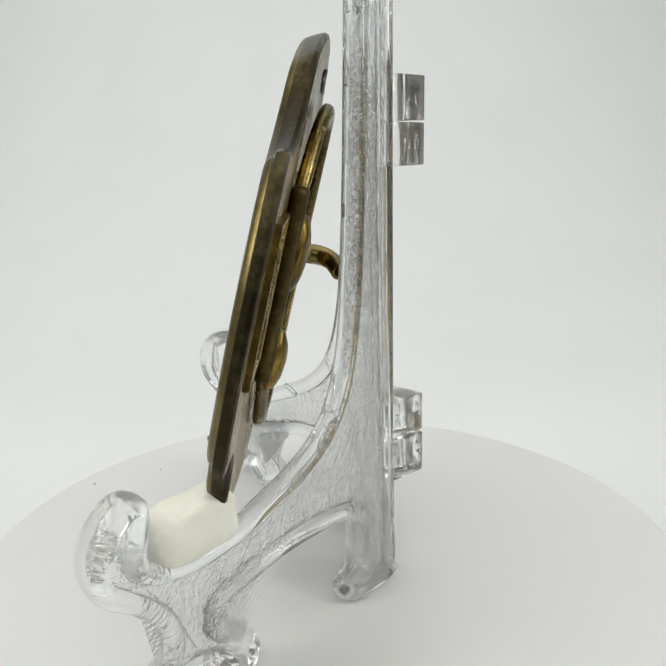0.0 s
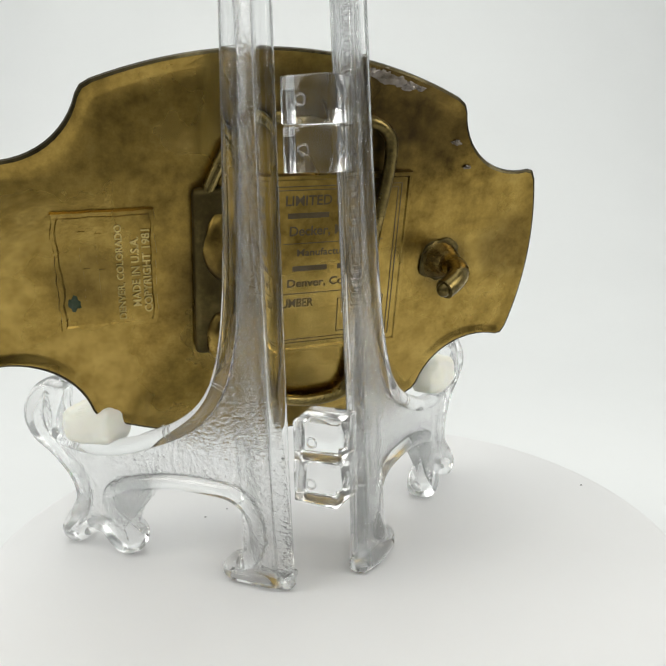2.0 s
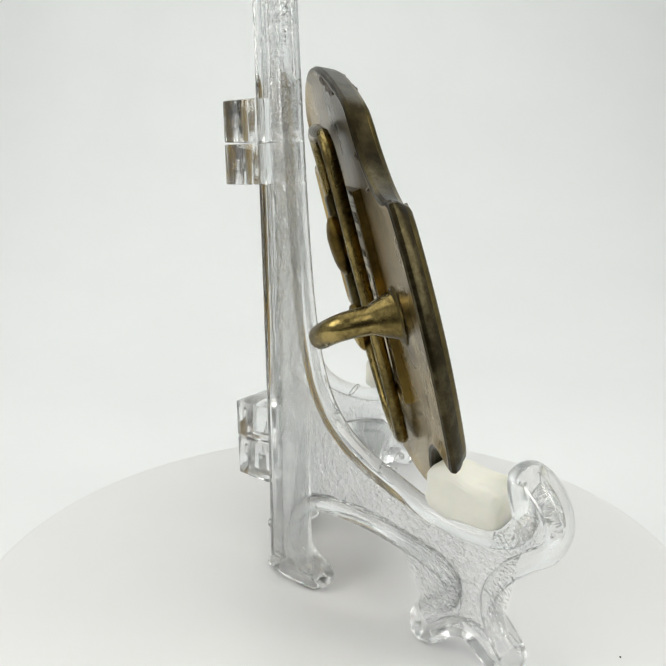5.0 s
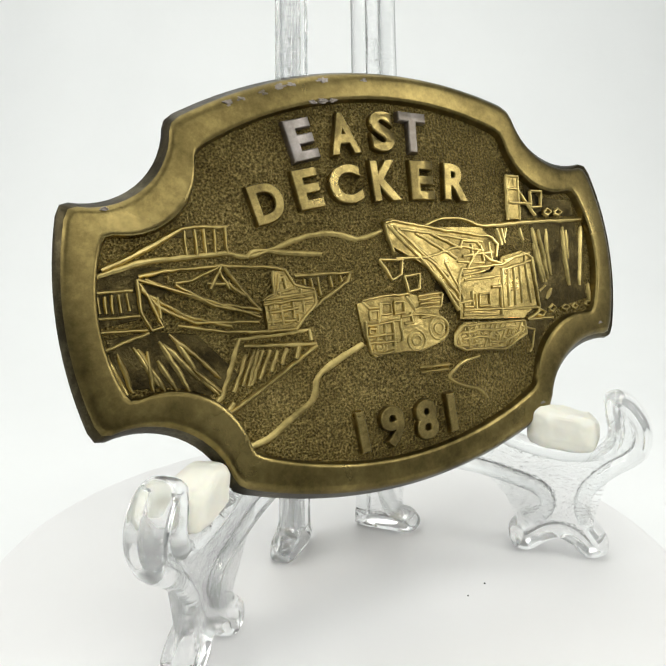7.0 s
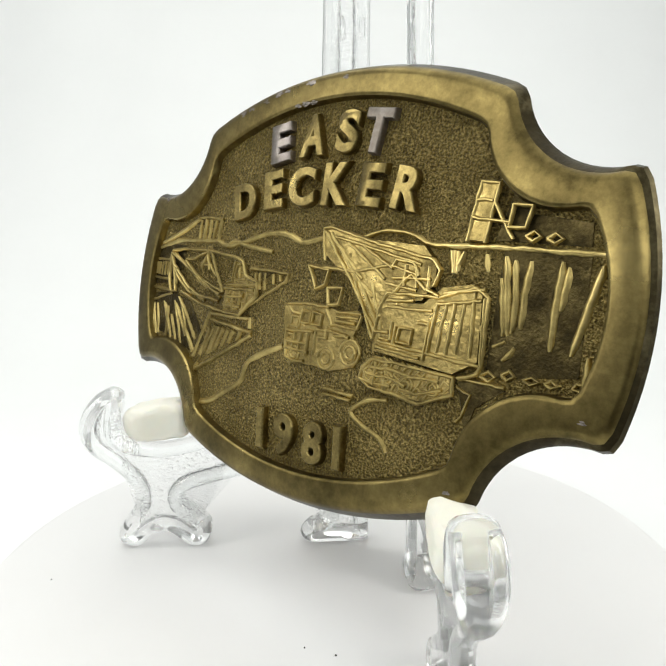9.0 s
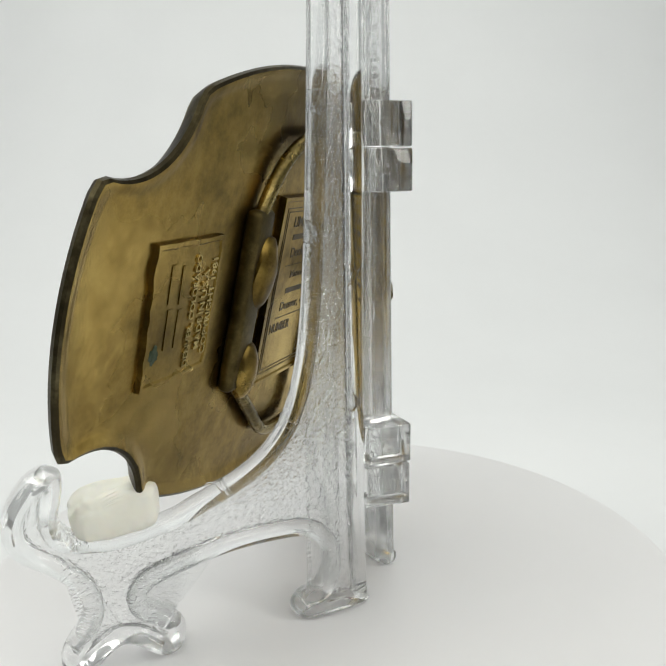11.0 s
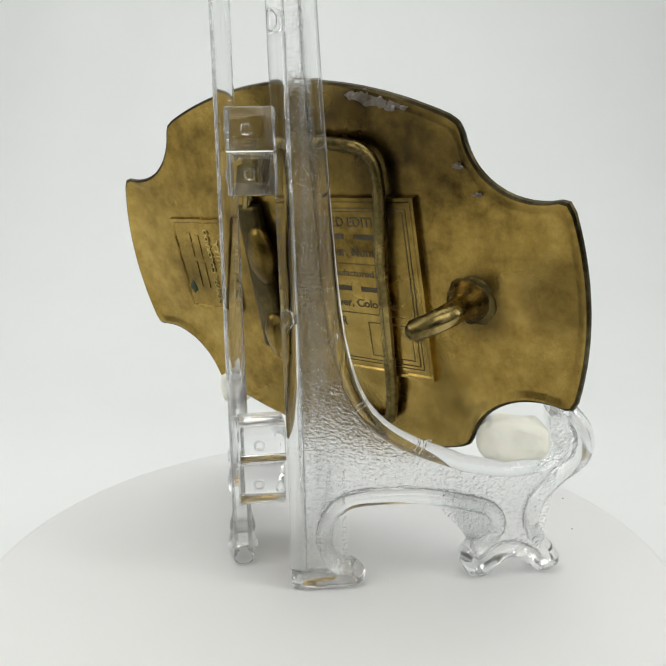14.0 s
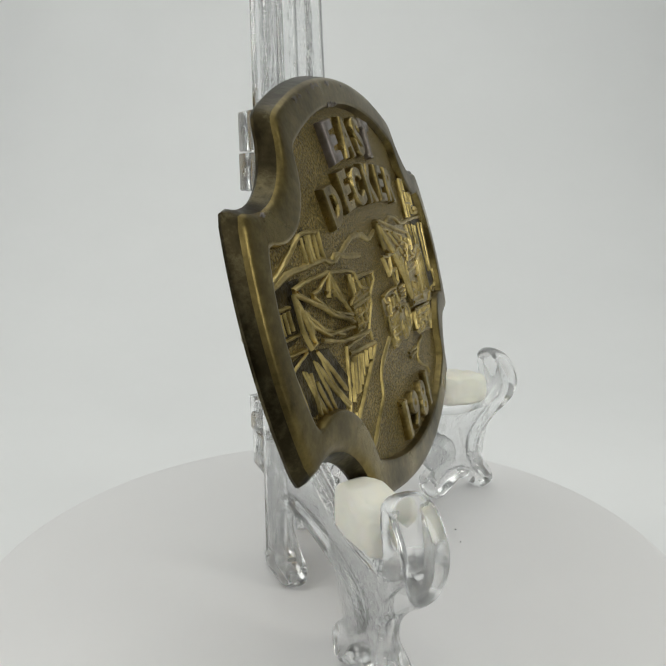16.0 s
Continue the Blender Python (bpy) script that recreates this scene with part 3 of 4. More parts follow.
RELIEF["dump_truck"] += (
    ((-4.2, -6.3), (-4.2, -8.5), (-3.7, -11), (-1.5, -11.5), (0.2, -11.2)),
    ((-4, -6.9), (-2.3, -6.9), (1.6, -6.6)),
    ((-2.2, -7), (-2.5, -9.7)),
    ((-0.9, -7), (-1.1, -9.8)),
    ((0.5, -6.7), (0.4, -10.4)),
    ((1.9, -6.4), (1.9, -9.9)),
    ((-4.1, -8.5), (0.4, -8.6)),
    ((-4.2, -9.6), (0.9, -9.8)),
    ((-4.3, -3), (-3.3, -4.2), (-1.6, -4.3)),
    ((2.2, -6.1), (5.1, -6), (7.9, -6.4)),
)
RELIEF["berm_bars"] = (
    ((4.5, -14.4), (10.3, -14.6)),
    ((4.7, -15.2), (10, -15.3)),
)
RELIEF["side_track"] = (
    ((16.4, -13.9), (13.2, -14.5), (11.4, -15.5), (10.2, -16.8), (12.4, -18.2), (15.8, -19.4), (17.1, -21)),
)
RELIEF["highwall"] = (
    ((23.1, 6.8), (23.8, 3.9)),
    ((24, 6.7), (24.4, 4.2)),
    ((25, 6.8), (24.2, 4.8)),
    ((28, 6.7), (28.6, 4.5)),
    ((30.9, 6.6), (31.6, 1.7), (32.5, -3)),
    ((32.1, 6.3), (32.8, 1.6), (33, -2.5)),
    ((34.1, 6.3), (33.8, 2.2), (34, -1.9)),
    ((30.7, 4), (31.9, -3.1)),
    ((38, 6.5), (37.9, 1.5), (38, -4)),
    ((38.8, 5.9), (38.6, 0.8)),
    ((42.7, 6.4), (41.6, 0.8), (40.6, -4.1)),
    ((42.6, -4), (42.7, -7.6)),
    ((30.8, -4.4), (32.4, -3.6)),
    ((32.3, -5.9), (33.7, -4.2)),
)
RELIEF["rubble"] = (
    ((29.5, -8.2), (30.7, -7.6), (31.7, -8.1), (30.9, -8.8), (29.5, -8.2)),
    ((32.5, -7.7), (33.5, -7), (34.2, -7.6), (33.3, -8.2), (32.5, -7.7)),
    ((35.4, -7.8), (36.4, -7.3), (37.4, -7.7), (36.4, -8.2), (35.4, -7.8)),
    ((38, -7.8), (38.8, -7.3), (39.6, -7.8), (38.8, -8.2), (38, -7.8)),
    ((41.3, -7.9), (41.8, -7.1), (42.9, -7.2), (43, -8.1), (41.3, -7.9)),
    ((27, -9.1), (29.5, -9.1), (33.3, -9.2)),
    ((26.6, -10.2), (28.7, -10.9), (27.9, -13.8), (27.2, -14.6)),
)
RELIEF_WIDTH = {"haul_road": 1.0, "horizon": 0.8, "ridge_line": 0.9, "highwall": 1.05, "spoil_pile": 0.8, "pit_bank": 0.75, "side_track": 0.7}
LETTERS = (  # character, middle x and z, width, height, lean
    ("E", -11.2, 21.7, 4.6, 6.6, 11), ("A", -4.2, 22.6, 5.4, 6.8, 4), ("S", 2.7, 23.0, 4.4, 6.8, -1), ("T", 8.2, 22.8, 5.2, 6.8, -5),
    ("D", -17.8, 12.5, 5.4, 6.2, 13), ("E", -11.2, 14.3, 4.4, 6.4, 9), ("C", -4.9, 14.8, 5.8, 6.4, 4), ("K", 2.2, 15.2, 5.4, 6.8, 1), ("E", 8.8, 15.1, 4.5, 6.6, -3), ("R", 15.3, 14.6, 5.0, 6.4, -7),
    ("1", -6.9, -22.7, 2.4, 6.6, 6), ("9", -1.6, -22.7, 4.4, 6.6, 5), ("8", 4.5, -22.6, 4.2, 6.6, 3), ("1", 9.3, -22.2, 2.4, 6.5, 4))

PLATES = {
    "dump_truck": ((-5.5, -3.3), (-2.9, -2.6), (2.7, -2.3), (5.9, -2.8), (9.6, -2.5), (10.1, -4.1), (9.4, -6.1), (10.4, -7.9), (10, -10.7), (5.4, -12), (2.2, -11.7), (-3.4, -11.9), (-5, -8.3)),
    "shovel_boom": ((0.8, 9), (2.2, 9.4), (8.6, 7.8), (19.4, 7.2), (21.6, 5.1), (22, 2.8), (20.2, -0.1), (13.2, -1.3), (12.7, -5.6), (8.2, 0.9), (4.2, 3.4), (1.6, 5)),
    "shovel_frame": ((13.2, -0.9), (20.2, -0.3), (23, 2.2), (27.4, 2.9), (28.9, 2), (29.5, -6.8), (26.1, -8.9), (12.8, -7.7)),
    "crawler_track": ((12.6, -8.6), (13.6, -8.1), (26.1, -9.1), (26.3, -11.1), (22.5, -13.1), (16.5, -13.1), (11.9, -12), (11.7, -10)),
    "dragline": ((-20.3, -1.5), (-18.5, -0.7), (-18.0, 2.7), (-16.5, 2.6), (-15.2, 0.3), (-12.1, -0.6), (-12.1, -2.8), (-14.1, -4.5), (-15.6, -6.0), (-20.1, -5.9)),
    "loading_tower": ((25.3, 8.1), (26.1, 15.7), (28.6, 15.5), (27.9, 8.0)),
}
WHEELS = {
    "dump_truck": ((4.5, -10.1, 1.6), (8.9, -8.6, 1.8), (-2.2, -10.4, 1.2)),
    "crawler_track": ((13.3, -10.8, 1.0), (16.2, -10.9, 0.9), (19.4, -11.3, 1.1), (23.6, -11.0, 0.9)),
}

HATCH = {"crawler_track": (0.95, 62.0, 8), "dragline": (1.2, 4.0, 14)}


def hatching(corners, gap, angle, seed):
    """Broken parallel lines inside an outline, as the engraver filled his figures."""
    rng = random.Random(seed)
    c, s = math.cos(radians(angle)), math.sin(radians(angle))
    flat = [(x * c + z * s, z * c - x * s) for x, z in corners]
    out, level = [], min(q[1] for q in flat) + gap * 0.7
    while level < max(q[1] for q in flat):
        cuts = []
        for (x0, z0), (x1, z1) in zip(flat, flat[1:] + flat[:1]):
            if (z0 > level) != (z1 > level):
                cuts.append(x0 + (x1 - x0) * (level - z0) / (z1 - z0))
        cuts.sort()
        for a, b in zip(cuts[::2], cuts[1::2]):
            x = a + 0.5
            while x < b - 0.7:
                e = min(x + rng.uniform(0.8, 3.2), b - 0.4)
                tilt = rng.uniform(-0.15, 0.15)
                out.append([Vector((px * c - pz * s, px * s + pz * c)) for px, pz in ((x, level + tilt), (e, level - tilt))])
                if rng.random() < 0.45:
                    out.append([Vector((px * c - pz * s, px * s + pz * c)) for px, pz in ((e, level), (e + 0.05, level + gap))])
                x = e + rng.uniform(0.35, 0.9)
        level += gap
    return out


def face_letter(char, x, z, w, h, lean, thing, worn):
    bm = words(char, h, None if char == "1" else w, 1.25, bold=0.04 if char in "198" else 0.046, bevel=0.03)
    c, s = math.cos(radians(lean)), math.sin(radians(lean))
    for v in bm.verts:
        px, pz = v.co.x * c - v.co.z * s, v.co.x * s + v.co.z * c
        if v.co.y < 0:
            px, pz = px * 0.985, pz * 0.985
        v.co = bowed(x + px, FLOOR + v.co.y, z + pz)
    part("letter", bm, BRASS_WORN if worn else BRASS_LETTER, thing, "worn silvery raised letter" if worn else "raised brass letter")


def wheel(bm, x, z, r, y0):
    for k in range(2):
        ringed = [(x + r * (1 - 0.5 * k) * math.cos(a), z + r * (1 - 0.5 * k) * math.sin(a)) for a in (2 * math.pi * i / 12 for i in range(13))]
        stroke(bm, ringed, 0.45, y0, 0.25)


def back_text(name, text, x, z, w, h, thing, material, proud, upright=True, base=0.0):
    bm = words(text, h, w, proud, bold=0.016)
    for v in bm.verts:
        p = v.co.copy()
        v.co = back_point(x - p.x, z + p.z, base - p.y) if upright else back_point(x + p.z, z + p.x, base - p.y)
    return part(name, bm, material, thing)


def back_bar(name, x, z, w, h, thing, material, proud=0.05, base=0.0):
    bm = box(-w / 2, w / 2, -0.05, proud, -h / 2, h / 2)
    for v in bm.verts:
        v.co = back_point(x + v.co.x, z + v.co.z, base + v.co.y)
    return part(name, bm, material, thing, "", False)


def back_plaque(x0, x1, z0, z1, height, name, thing, material, wobble=0.0):
    """A plaque that follows the bow of the back, with an edge raised a little."""
    bm = bmesh.new()
    n = 14
    def rect(inset, y):
        out = []
        xa, xb, za, zb = x0 + inset, x1 - inset, z0 + inset, z1 - inset
        for i in range(4 * n):
            k, s = divmod(i, n)
            f = s / n
            px, pz = ((xa + (xb - xa) * f, za), (xb, za + (zb - za) * f), (xb - (xb - xa) * f, zb), (xa, zb - (zb - za) * f))[k]
            q = wobble * noise.noise(Vector((px * 0.4, pz * 0.4, 3.0)))
            out.append(bm.verts.new(back_point(px + q, pz + q * 0.6, y)))
        return out
    loops = [rect(0, -0.2), rect(0.15, height + 0.25), rect(0.7, height + 0.25), rect(0.95, height)]
    for a, b in zip(loops, loops[1:]):
        skin(bm, a, b)
    inner = loops[-1]
    low, right = inner[0:n + 1], inner[n:2 * n + 1]
    high, left = inner[2 * n:3 * n + 1][::-1], (inner[3 * n:] + inner[:1])[::-1]
    grid = [low]
    for r in range(1, n):
        row = [left[r]]
        for c in range(1, n):
            f, g = r / n, c / n
            row.append(bm.verts.new(back_point(x0 + 0.95 + (x1 - x0 - 1.9) * g, z0 + 0.95 + (z1 - z0 - 1.9) * f, height)))
        grid.append(row + [right[r]])
    grid.append(high)
    for r0, r1 in zip(grid, grid[1:]):
        for c in range(n):
            bm.faces.new((r0[c], r0[c + 1], r1[c + 1], r1[c]))
    return part(name, bm, material, thing)


def buckle():
    thing = empty("belt_buckle", BUCKLE, "antiqued cast brass belt buckle with mining scene in relief", "belt buckle")
    def loop(grow):
        return smoothed(outline(grow), 1)
    inn = loop(-4.7)
    # rim: sloped inner wall, flat face, rounded shoulder
    bm = bmesh.new()
    rings = [ring(bm, loop(g), y) for g, y in ((-4.7, FLOOR), (-4.4, FACE + 0.22), (-4.15, FACE + 0.04), (-3.8, FACE), (-1.2, FACE), (-0.55, FACE + 0.08), (-0.1, FACE + 0.28), (0.25, FACE + 0.7))]
    for a, b in zip(rings, rings[1:]):
        skin(bm, a, b)
    part("rim", bm, BRASS_RIM, thing, "smooth worn brass rim")
    # side of the casting, flaring to the back; its dark reflection is in the colour
    bm = bmesh.new()
    rings = [ring(bm, loop(0.25), FACE + 0.7), ring(bm, loop(0.95), -0.75, True), ring(bm, loop(1.25), -0.1, True), ring(bm, loop(1.1), 0.35, True), ring(bm, loop(0.7), 0.55, True)]
    for a, b in zip(rings, rings[1:]):
        skin(bm, a, b)
    part("edge", bm, BRASS_EDGE, thing, "outer edge of the casting, its dark reflection painted in")
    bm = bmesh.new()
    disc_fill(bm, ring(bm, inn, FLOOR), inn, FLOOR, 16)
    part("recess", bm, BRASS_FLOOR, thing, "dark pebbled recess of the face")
    bm = bmesh.new()
    lips = [ring(bm, loop(g), y, True) for g, y in ((0.7, 0.55), (0.2, 0.5), (-0.5, 0.14), (-1.2, 0.0))]
    for a, b in zip(lips, lips[1:]):
        skin(bm, a, b)
    disc_fill(bm, lips[-1], loop(-1.2), 0.0, 16, True)
    part("back_plate", bm, BRASS_BACK, thing, "smooth tarnished brass back with dark reflections painted in")
    # face
    for i, (char, x, z, w, h, lean) in enumerate(LETTERS):
        face_letter(char, x, z, w, h, lean, thing, i in (0, 3))
    for name, lines in RELIEF.items():
        raised = 0.0
        bm = bmesh.new()
        if name in PLATES:
            deep = 0.35 if name == "dump_truck" else 0.7
            slab(bm, PLATES[name], FLOOR, deep)
            raised = deep - 0.07
        figure = None
        for k, line in enumerate(lines):
            pts = [Vector(p) for p in line]
            if len(pts) > 2 and name in ("ridge_line", "haul_road", "horizon", "side_track"):
                pts = [Vector((p.x, p.y)) for p in spline([(p.x, p.y, 0) for p in pts], 4)]
            if figure is None and not (name in PLATES):
                stroke(bm, pts, RELIEF_WIDTH.get(name, 0.6), FLOOR, 0.34)
            if figure is None:
                figure = part(name, bm, BRASS_FIGURE if name in PLATES else BRASS_RELIEF, thing, "raised brass relief")
                if not (name in PLATES):
                    continue
            bm = bmesh.new()
            stroke(bm, pts, RELIEF_WIDTH.get(name, 0.58), FLOOR - raised, 0.3 + 0.07 * (k % 3), name in ("highwall", "spoil_pile"))
            part("raised_line", bm, BRASS_RELIEF, figure)
        if name in HATCH:
            for pts in hatching(PLATES[name], *HATCH[name]):
                bm = bmesh.new()
                stroke(bm, pts, 0.42, FLOOR - raised, 0.24)
                part("raised_line", bm, BRASS_RELIEF, figure)
        for x, z, r in WHEELS.get(name, ()):
            bm = bmesh.new()
            wheel(bm, x, z, r, FLOOR - raised)
            part("wheel", bm, BRASS_RELIEF, figure)
    # chips along the upper edge where the finish has gone
    for k, (x, z, r) in enumerate(((-21.6, 27.0, 0.9), (-19.8, 27.6, 0.7), (-16.4, 28.6, 0.8), (-13.4, 29.5, 0.9), (-11.6, 29.9, 0.7), (-6.4, 30.7, 0.9), (-8.6, 27.4, 0.6), (-7.0, 27.6, 0.7), (-5.2, 27.7, 0.6), (28.0, -23.4, 0.6), (43.4, -11.2, 0.7), (0.6, 31.0, 0.6), (-40.6, 12.6, 0.5))):
        bm = bmesh.new()
        blob(bm, bowed(x, FACE + 0.12, z), (r, 0.2, 0.5 * r), k + 0.5, 0.8, 3)
        part("chip", bm, BRASS_WORN, thing, "silvery worn chip")
    for k, (x, z, r) in enumerate(((-13.6, 30.0, 1.0), (-15.6, 29.6, 1.5), (-18.0, 28.9, 1.7), (-20.4, 28.0, 1.2), (-22.2, 27.6, 0.6), (-29.8, 19.0, 0.7), (-32.6, 14.8, 0.6))):
        bm = bmesh.new()
        blob(bm, back_point(x, z, 0.3), (r, 0.3, 0.55 * r), k + 3.5, 0.9, 3)
        part("chip", bm, BRASS_WORN, thing, "silvery worn patch on the back edge")
    # thin dark plates beside the figures, putting the shade of deep hollows into colour
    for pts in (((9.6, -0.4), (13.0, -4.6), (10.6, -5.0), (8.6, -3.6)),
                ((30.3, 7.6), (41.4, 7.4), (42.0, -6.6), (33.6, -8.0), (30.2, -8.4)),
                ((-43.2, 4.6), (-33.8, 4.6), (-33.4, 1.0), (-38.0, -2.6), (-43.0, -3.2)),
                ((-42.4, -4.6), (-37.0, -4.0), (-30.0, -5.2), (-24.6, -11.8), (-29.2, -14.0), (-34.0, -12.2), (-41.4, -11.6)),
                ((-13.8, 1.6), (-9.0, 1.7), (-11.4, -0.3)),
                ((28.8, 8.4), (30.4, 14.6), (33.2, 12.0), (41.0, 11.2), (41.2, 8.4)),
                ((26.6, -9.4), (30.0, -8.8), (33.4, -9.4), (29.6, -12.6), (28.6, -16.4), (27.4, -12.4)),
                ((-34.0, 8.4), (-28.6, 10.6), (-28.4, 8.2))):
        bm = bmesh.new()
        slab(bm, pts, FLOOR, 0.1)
        part("shade_patch", bm, BRASS_SHADE, thing, "thin dark patch painting the shaded depth of the relief", False)
    # back: ruled plaque with lettering
    back_plaque(-22.3, 4.4, -16.8, 14.6, 0.85, "plaque", thing, BRASS_BACK)
    for inset in (1.9, 2.5):
        x0, x1, z0, z1 = -22.3 + inset, 4.4 - inset, -16.8 + inset, 14.6 - inset
        for x, z, w, h in (((x0 + x1) / 2, z0, x1 - x0, 0.14), ((x0 + x1) / 2, z1, x1 - x0, 0.14), (x0, (z0 + z1) / 2, 0.14, z1 - z0), (x1, (z0 + z1) / 2, 0.14, z1 - z0)):
            back_bar("border_line", x, z, w, h, thing, INK, 0.06, 0.85)
    for text, z, w, h in (("LIMITED EDITION", 10.4, 17.0, 1.7), ("Decker, Montana", 5.2, 15.4, 1.9), ("Manufactured by", 1.4, 12.6, 1.6), ("Denver, Colorado", -3.9, 15.6, 1.7)):
        back_text("lettering", text, -9.0, z, w, h, thing, INK, 0.06, True, 0.85)
    back_text("lettering", "NUMBER", -2.4, -7.4, 7.0, 1.6, thing, INK, 0.06, True, 0.85)
    for x, z, w, h in ((-4.4, 7.9, 7.0, 0.9), (-13.4, 7.9, 6.6, 0.9), (-5.0, -1.2, 6.0, 0.9), (-12.6, -1.2, 5.4, 0.9), (-9.0, 3.2, 17.5, 0.14), (-9.0, -5.7, 17.5, 0.14), 
                       (-14.6, -7.2, 8.4, 0.14), (-14.6, -13.4, 8.4, 0.14), (-10.4, -10.3, 0.14, 6.2), (-18.8, -10.3, 0.14, 6.2)):
        back_bar("plain_bar", x, z, w, h, thing, INK, 0.05, 0.85)
    # back: maker's plate, lettering runs upwards
    back_plaque(19.9, 34.7, -9.0, 10.1, 0.5, "maker_plate", thing, BRASS_BACK, 0.5)
    for text, x, w in (("DENVER, COLORADO", 25.3, 15.4), ("MADE IN U.S.A.", 23.1, 11.4), ("COPYRIGHT 1981", 21.4, 13.6)):
        back_text("lettering", text, x, 0.2, w, 1.25, thing, BRASS_RELIEF, 0.25, False, 0.5)
    for x, z, w, h in ((30.5, 4.6, 1.0, 5.0), (30.2, -1.4, 1.0, 5.4), (28.2, 4.2, 0.9, 5.0), (28.0, -1.6, 0.9, 5.2)):
        back_bar("plain_bar", x, z, w, h, thing, BRASS_BACK, 0.14, 0.5)
    bm = bmesh.new()
    blob(bm, back_point(32.4, -4.4, 0.5), (0.8, 0.15, 1.1), 4.0, 0.6)
    part("verdigris_spot", bm, VERDIGRIS, thing, "blue-green verdigris")
    # back: hook stud, belt bail and its hinge
    bm = bmesh.new()
    path = spline([(-29.7, 0.8, -1.7), (-30.0, 4.6, -1.4), (-29.8, 7.4, -1.3), (-28.4, 9.6, -1.8), (-25.4, 11.2, -2.9)], 6)
    tube(bm, path, 1.95, 14, taper=lambda s: 1.9 - 3.6 * s if s < 0.25 else 1.0 - 0.16 * (s - 0.25))
    blob(bm, path[-1], (1.35, 1.0, 1.35), 2.0, 0.05, 2)
    bm2 = bmesh.new()
    blob(bm2, back_point(-29.7, -1.8, 0.1), (4.0, 0.7, 3.9), 9.0, 0.22, 4)
    part("solder_ring", bm2, BRASS_DARK, thing, "rough dark solder round the hook")
    part("hook", bm, BRASS_HOOK, thing, "cast brass belt hook with worn tip")
    bm = bmesh.new()
    wire = spline([(12.4, 1.2, 11.6), (8.5, 1.6, 19.5), (2.0, 2.1, 23.6), (-11.0, 2.3, 23.2), (-15.9, 2.3, 21.6), (-17.2, 2.3, 17.0), (-15.6, 2.2, 4.0), (-14.6, 2.0, -10.0), (-13.4, 1.8, -22.4), (-10.6, 1.7, -26.2),
                   (-1.5, 1.6, -25.8), (5.2, 1.5, -19.8), (12.4, 1.2, -12.6)], 6)
    tube(bm, [back_point(x, z, y) for x, y, z in wire], 1.05, 10)
    part("bail", bm, BRASS_HOOK, thing, "bent brass wire belt bail")
    part("bail_hinge", box(9.2, 14.4, 0.5, 3.0, -14.6, 13.2, 1.0, 3), BRASS_DARK, thing, "dark tarnished cast bail hinge")
    for z, rz, rx, seed in ((4.0, 5.6, 2.9, 5.0), (-11.6, 4.6, 2.6, 8.0)):
        bm = bmesh.new()
        blob(bm, (10.2, 2.7, z), (rx, 1.9, rz), seed, 0.1)
        part("hinge_tab", bm, BRASS_BACK, thing, "flattened brass tab")
    return thing


# the easel side in its own plane: s forwards along the ledge, z up
SIDE_KNOTS = ((-0.2, 112), (0.0, 60), (0, 20), (-0.3, 2.0), (0.0, 0.5), (1.2, 0), (6, 0), (10.6, 0), (12.2, 1.9), (10.6, 4.0), (8.2, 4.8), (6.9, 7.5), (7.4, 11), (9.8, 13.2),
              (14, 13.7), (21, 13.4), (28, 12), (32.8, 10.4), (33.6, 8.4), (31, 6.6), (28.6, 4), (29.4, 0.6), (32.4, 0), (36, 2.4), (38.6, 2.4), (42, 0))
TIP_KNOTS = ((45.2, 1), (45.4, 3.4), (43.2, 6.6), (42.2, 9), (43, 12), (46, 15.2), (50, 18.4), (51.3, 22), (50.6, 25.6), (48.4, 28.8), (45.8, 30.2), (43.6, 29.4), (43.4, 27.2), (44.2, 23),
             (42.4, 20.6), (37, 19.8), (30.4, 21.0), (27, 22.3), (20.6, 25.1), (16, 28.3), (12.8, 32.6), (10.8, 38.6), (9.6, 46), (8.8, 56), (8.1, 70), (7.4, 90), (6.9, 112))


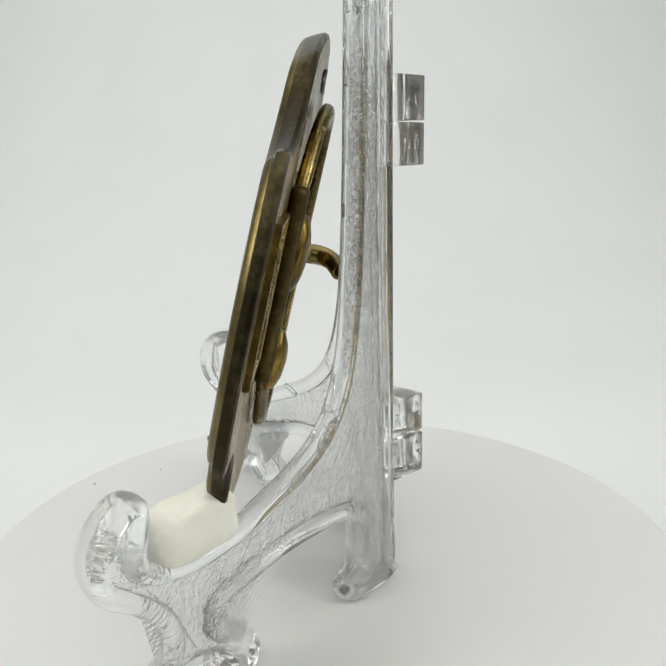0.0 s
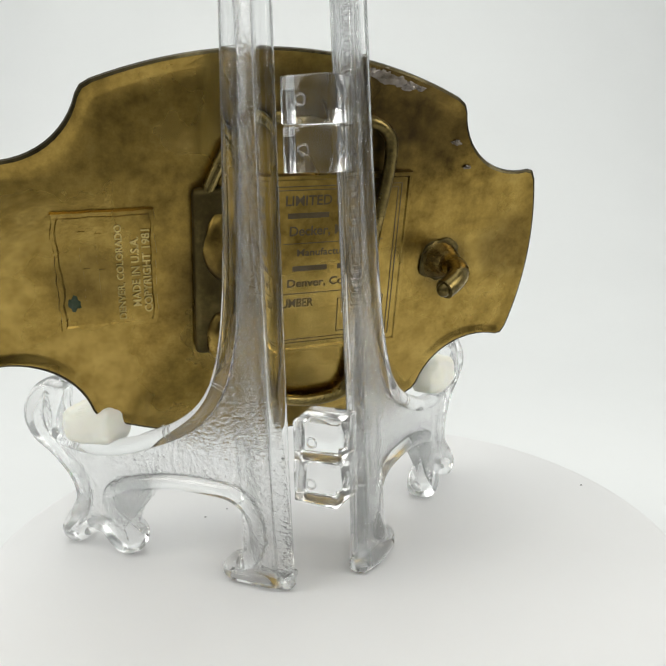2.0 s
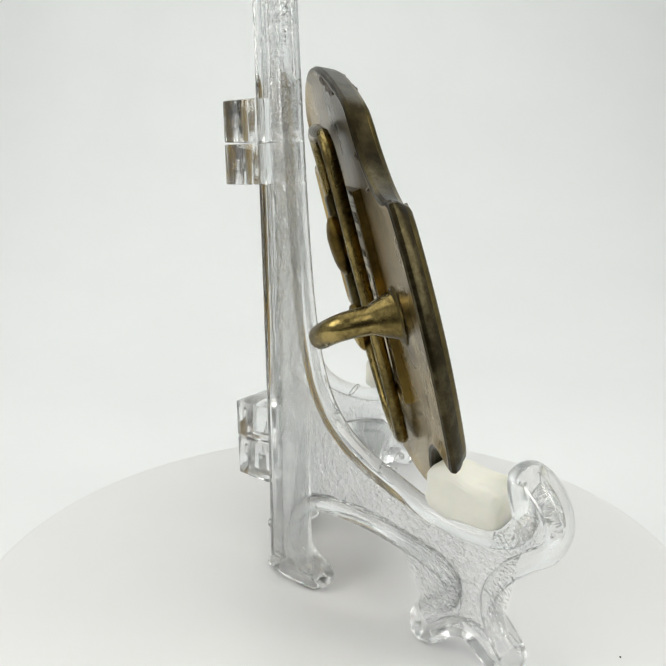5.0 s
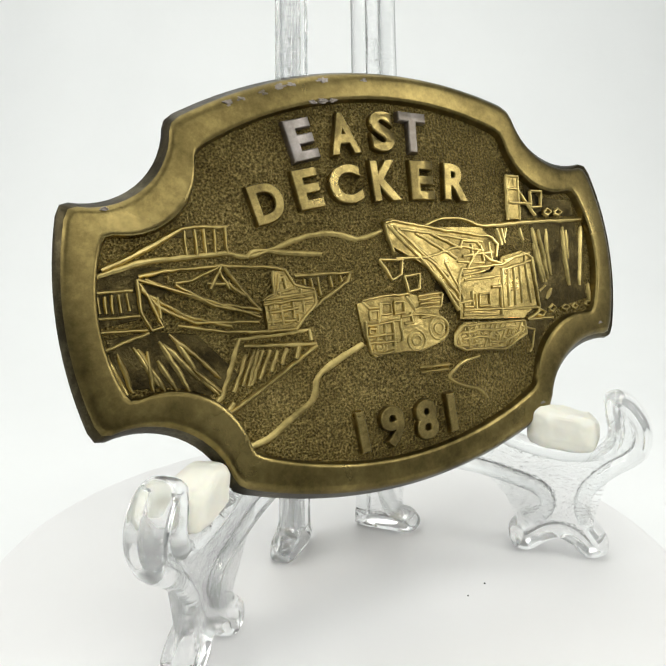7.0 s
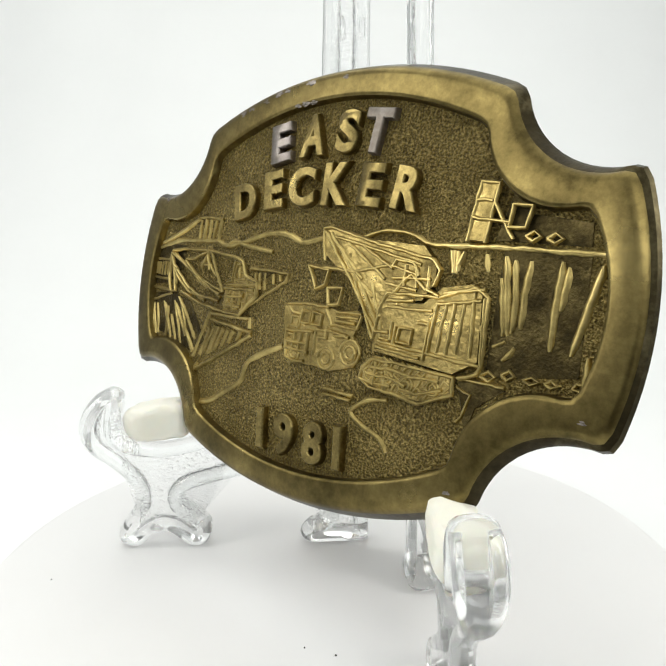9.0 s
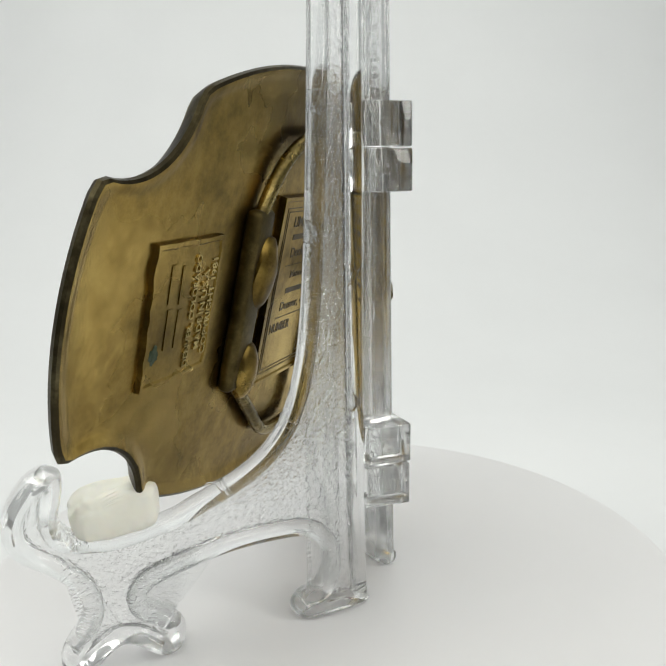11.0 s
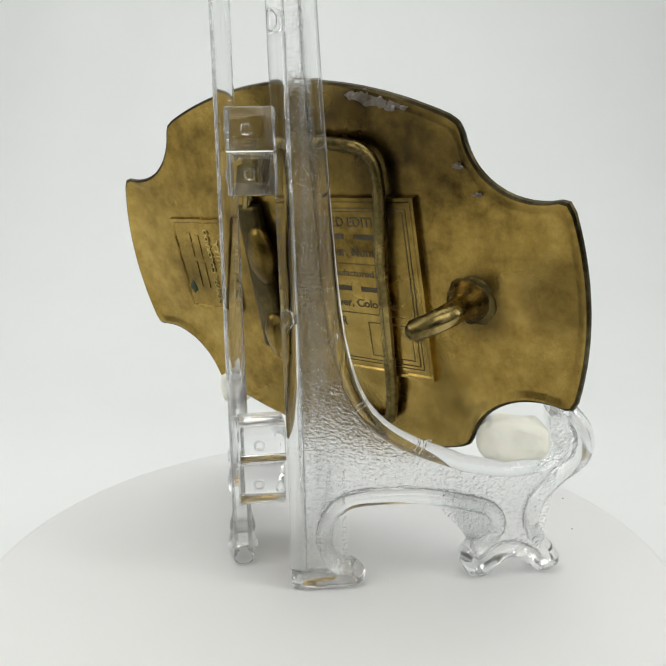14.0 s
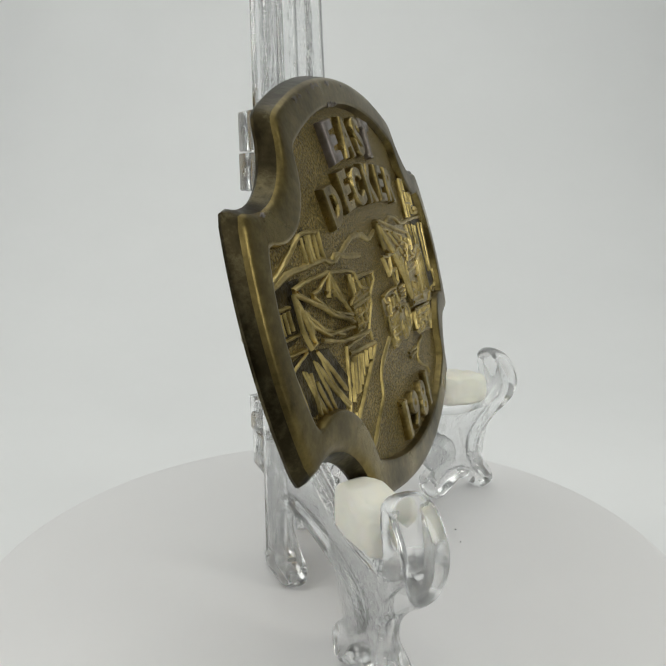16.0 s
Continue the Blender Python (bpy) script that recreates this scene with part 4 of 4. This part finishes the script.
def easel_side(thing, matrix, marks, flip, lean_s=0.0, lean_y=0.0):
    line = [Vector((p.x, 0, p.z)) for p in spline([(s, 0, z) for s, z in SIDE_KNOTS + TIP_KNOTS], 4)]
    n = len(line)
    inward = []
    for i in range(n):
        way = (line[(i + 1) % n] - line[i - 1]).normalized()
        inward.append(Vector((-way.z, 0, way.x)))
    for _ in range(2):
        inward = [(inward[i - 1] + inward[i] * 2 + inward[(i + 1) % n]).normalized() for i in range(n)]
    # one solid moulding: a rim with softened edges round a thinner pebbled web, thickened at the tip and the toes
    def thick(p):
        k = 1.0
        for s, z, r, more in ((47, 25, 9.0, 1.0), (31.8, 2.5, 6.0, 0.7), (42.6, 3, 6.0, 0.7), (6.5, 1.5, 7.0, 0.6)):
            f = max(0.0, 1 - ((p.x - s) ** 2 + (p.z - z) ** 2) / r ** 2)
            k += more * f * f * (3 - 2 * f)
        return k
    bm = bmesh.new()
    half = ((2.7, 0.7), (2.45, 1.15), (2.0, 1.5), (1.35, 1.65), (0.7, 1.5), (0.2, 1.05), (0.0, 0.4))
    section = [(w, -y) for w, y in half] + list(half[::-1])
    rings = [[bm.verts.new(p + q * w + Vector((0, y, 0))) for w, y in section] for p, q in zip(line, inward)]
    for i in range(n):
        r0, r1 = rings[i], rings[(i + 1) % n]
        for k in range(len(section) - 1):
            bm.faces.new((r0[k], r0[k + 1], r1[k + 1], r1[k]))
    webs = [bm.faces.new([r[0] for r in rings]), bm.faces.new([r[-1] for r in rings[::-1]])]
    for f in bmesh.ops.triangulate(bm, faces=webs, ngon_method="EAR_CLIP")["faces"]:
        f.material_index = 1
    for p, r in zip(line, rings):
        for v in r:
            v.co.y *= thick(p)
            v.co.x += lean_s * v.co.z
            v.co.y += lean_y * v.co.z
    side = part("side_frame", bm, ACRYLIC, thing, "clear acrylic easel side with pebbled web", matrix=matrix)
    side.data.materials.append(ACRYLIC_WEB)
    for s, z, lean in marks:
        bm = bmesh.new()
        ell = [(0.45 * math.cos(a), 0, 1.7 * math.sin(a)) for a in (2 * math.pi * i / 16 for i in range(16))]
        tube(bm, ell, 0.17, 8, closed=True)
        ob = part("mould_mark", bm, ACRYLIC_BLOCK, side)
        ob.matrix_local = pose((s + lean_s * z) * MM, (1.5 * flip + lean_y * z) * MM, z * MM, 0, lean, 0)
    return side


def flat_frame(x, y, way_x, way_y):
    """A pose whose x axis runs along (way_x, way_y) on the disc, standing at x, y in mm."""
    return Matrix.Translation((x * MM, y * MM, 0)) @ pose(0, 0, 0, 0, 0, math.degrees(math.atan2(way_y, way_x)))


def easel():
    thing = empty("display_stand", Matrix(), "clear acrylic folding display easel standing on the turntable", "display stand")
    easel_side(thing, flat_frame(-1.4, 10.0, -0.69, -0.724),
               ((4.4, 89, 2), (5.4, 77.5, 2), (8.3, 41, 8), (11.6, 29.5, 35), (1.1, 45, 0), (22.5, 22.8, 68), (1.1, 89, 0)), 1, -0.015, 0.016)
    easel_side(thing, flat_frame(10.0, 10.3, 0.738, -0.675),
               ((4.6, 86, 2), (5.5, 76.5, 2), (6.9, 59, 4), (11.4, 31, 35), (1.1, 52.5, 0), (1.1, 33, 0), (22.5, 22.8, 68)), -1)
    # square hinge knuckles between the two posts, one above the other, turned a little against each other
    for z0, z1, turn in ((70.6, 77.0, 46), (64.2, 70.4, 50), (22.1, 28.4, 49), (15.2, 21.9, 44)):
        part("hinge_knuckle", box(-3.7, 3.7, -3.7, 3.7, z0, z1, 0.3, 2), ACRYLIC_BLOCK, thing, "clear square hinge knuckle", matrix=pose(4.0 * MM, 10.8 * MM, 0, 0, 0, turn))
        for ax, dx, dy in ((0, 0.6, 3.72), (90, 3.72, -0.6)):
            bm = bmesh.new()
            tube(bm, [(0.75 * math.cos(a), 0, 0.75 * math.sin(a)) for a in (2 * math.pi * i / 16 for i in range(16))], 0.17, 6, closed=True)
            part("pin_mark", bm, ACRYLIC, thing, matrix=pose(4.0 * MM, 10.8 * MM, 0, 0, 0, turn) @ pose(dx * MM, dy * MM, (z0 + z1) / 2 * MM, 0, 0, ax))
    return thing


def putty(x, y, z, angle, seed):
    """A thumb-pressed roll: a rounded bar with one flattened end."""
    bm = bmesh.new()
    bmesh.ops.create_icosphere(bm, subdivisions=5, radius=1)
    for v in bm.verts:
        d = v.co.normalized()
        a, b, c = (math.copysign(abs(k) ** 0.5, k) for k in d)
        p = Vector((5.9 * a, 3.3 * b, 3.4 * c))
        v.co = p + 0.5 * noise.noise_vector(p * 0.28 + Vector((seed, seed, 0))) + 0.16 * noise.noise_vector(p * 0.9)
        v.co.z *= 1 - 0.05 * v.co.x / 5
    thing = part("putty_pad", bm, PUTTY, None)
    thing.matrix_world = pose(x * MM, y * MM, z * MM, 0, 6, angle)
    return tagged(thing, "soft cream white putty pad on the easel ledge", "putty", "putty pads")


tent()
table = turntable()
belt_buckle = buckle()
stand = easel()
pads = [putty(-27.0, -16.8, 24.0, 226.4, 1.0), putty(37.2, -14.8, 23.0, -42.5, 7.0)]


def motions():
    steps = [i * 0.25 for i in range(65)]
    for thing in (table, belt_buckle, stand, *pads):
        rest = thing.matrix_world.copy()
        walk(thing, [(t, turntable_pose(t) @ rest) for t in steps])


motions()
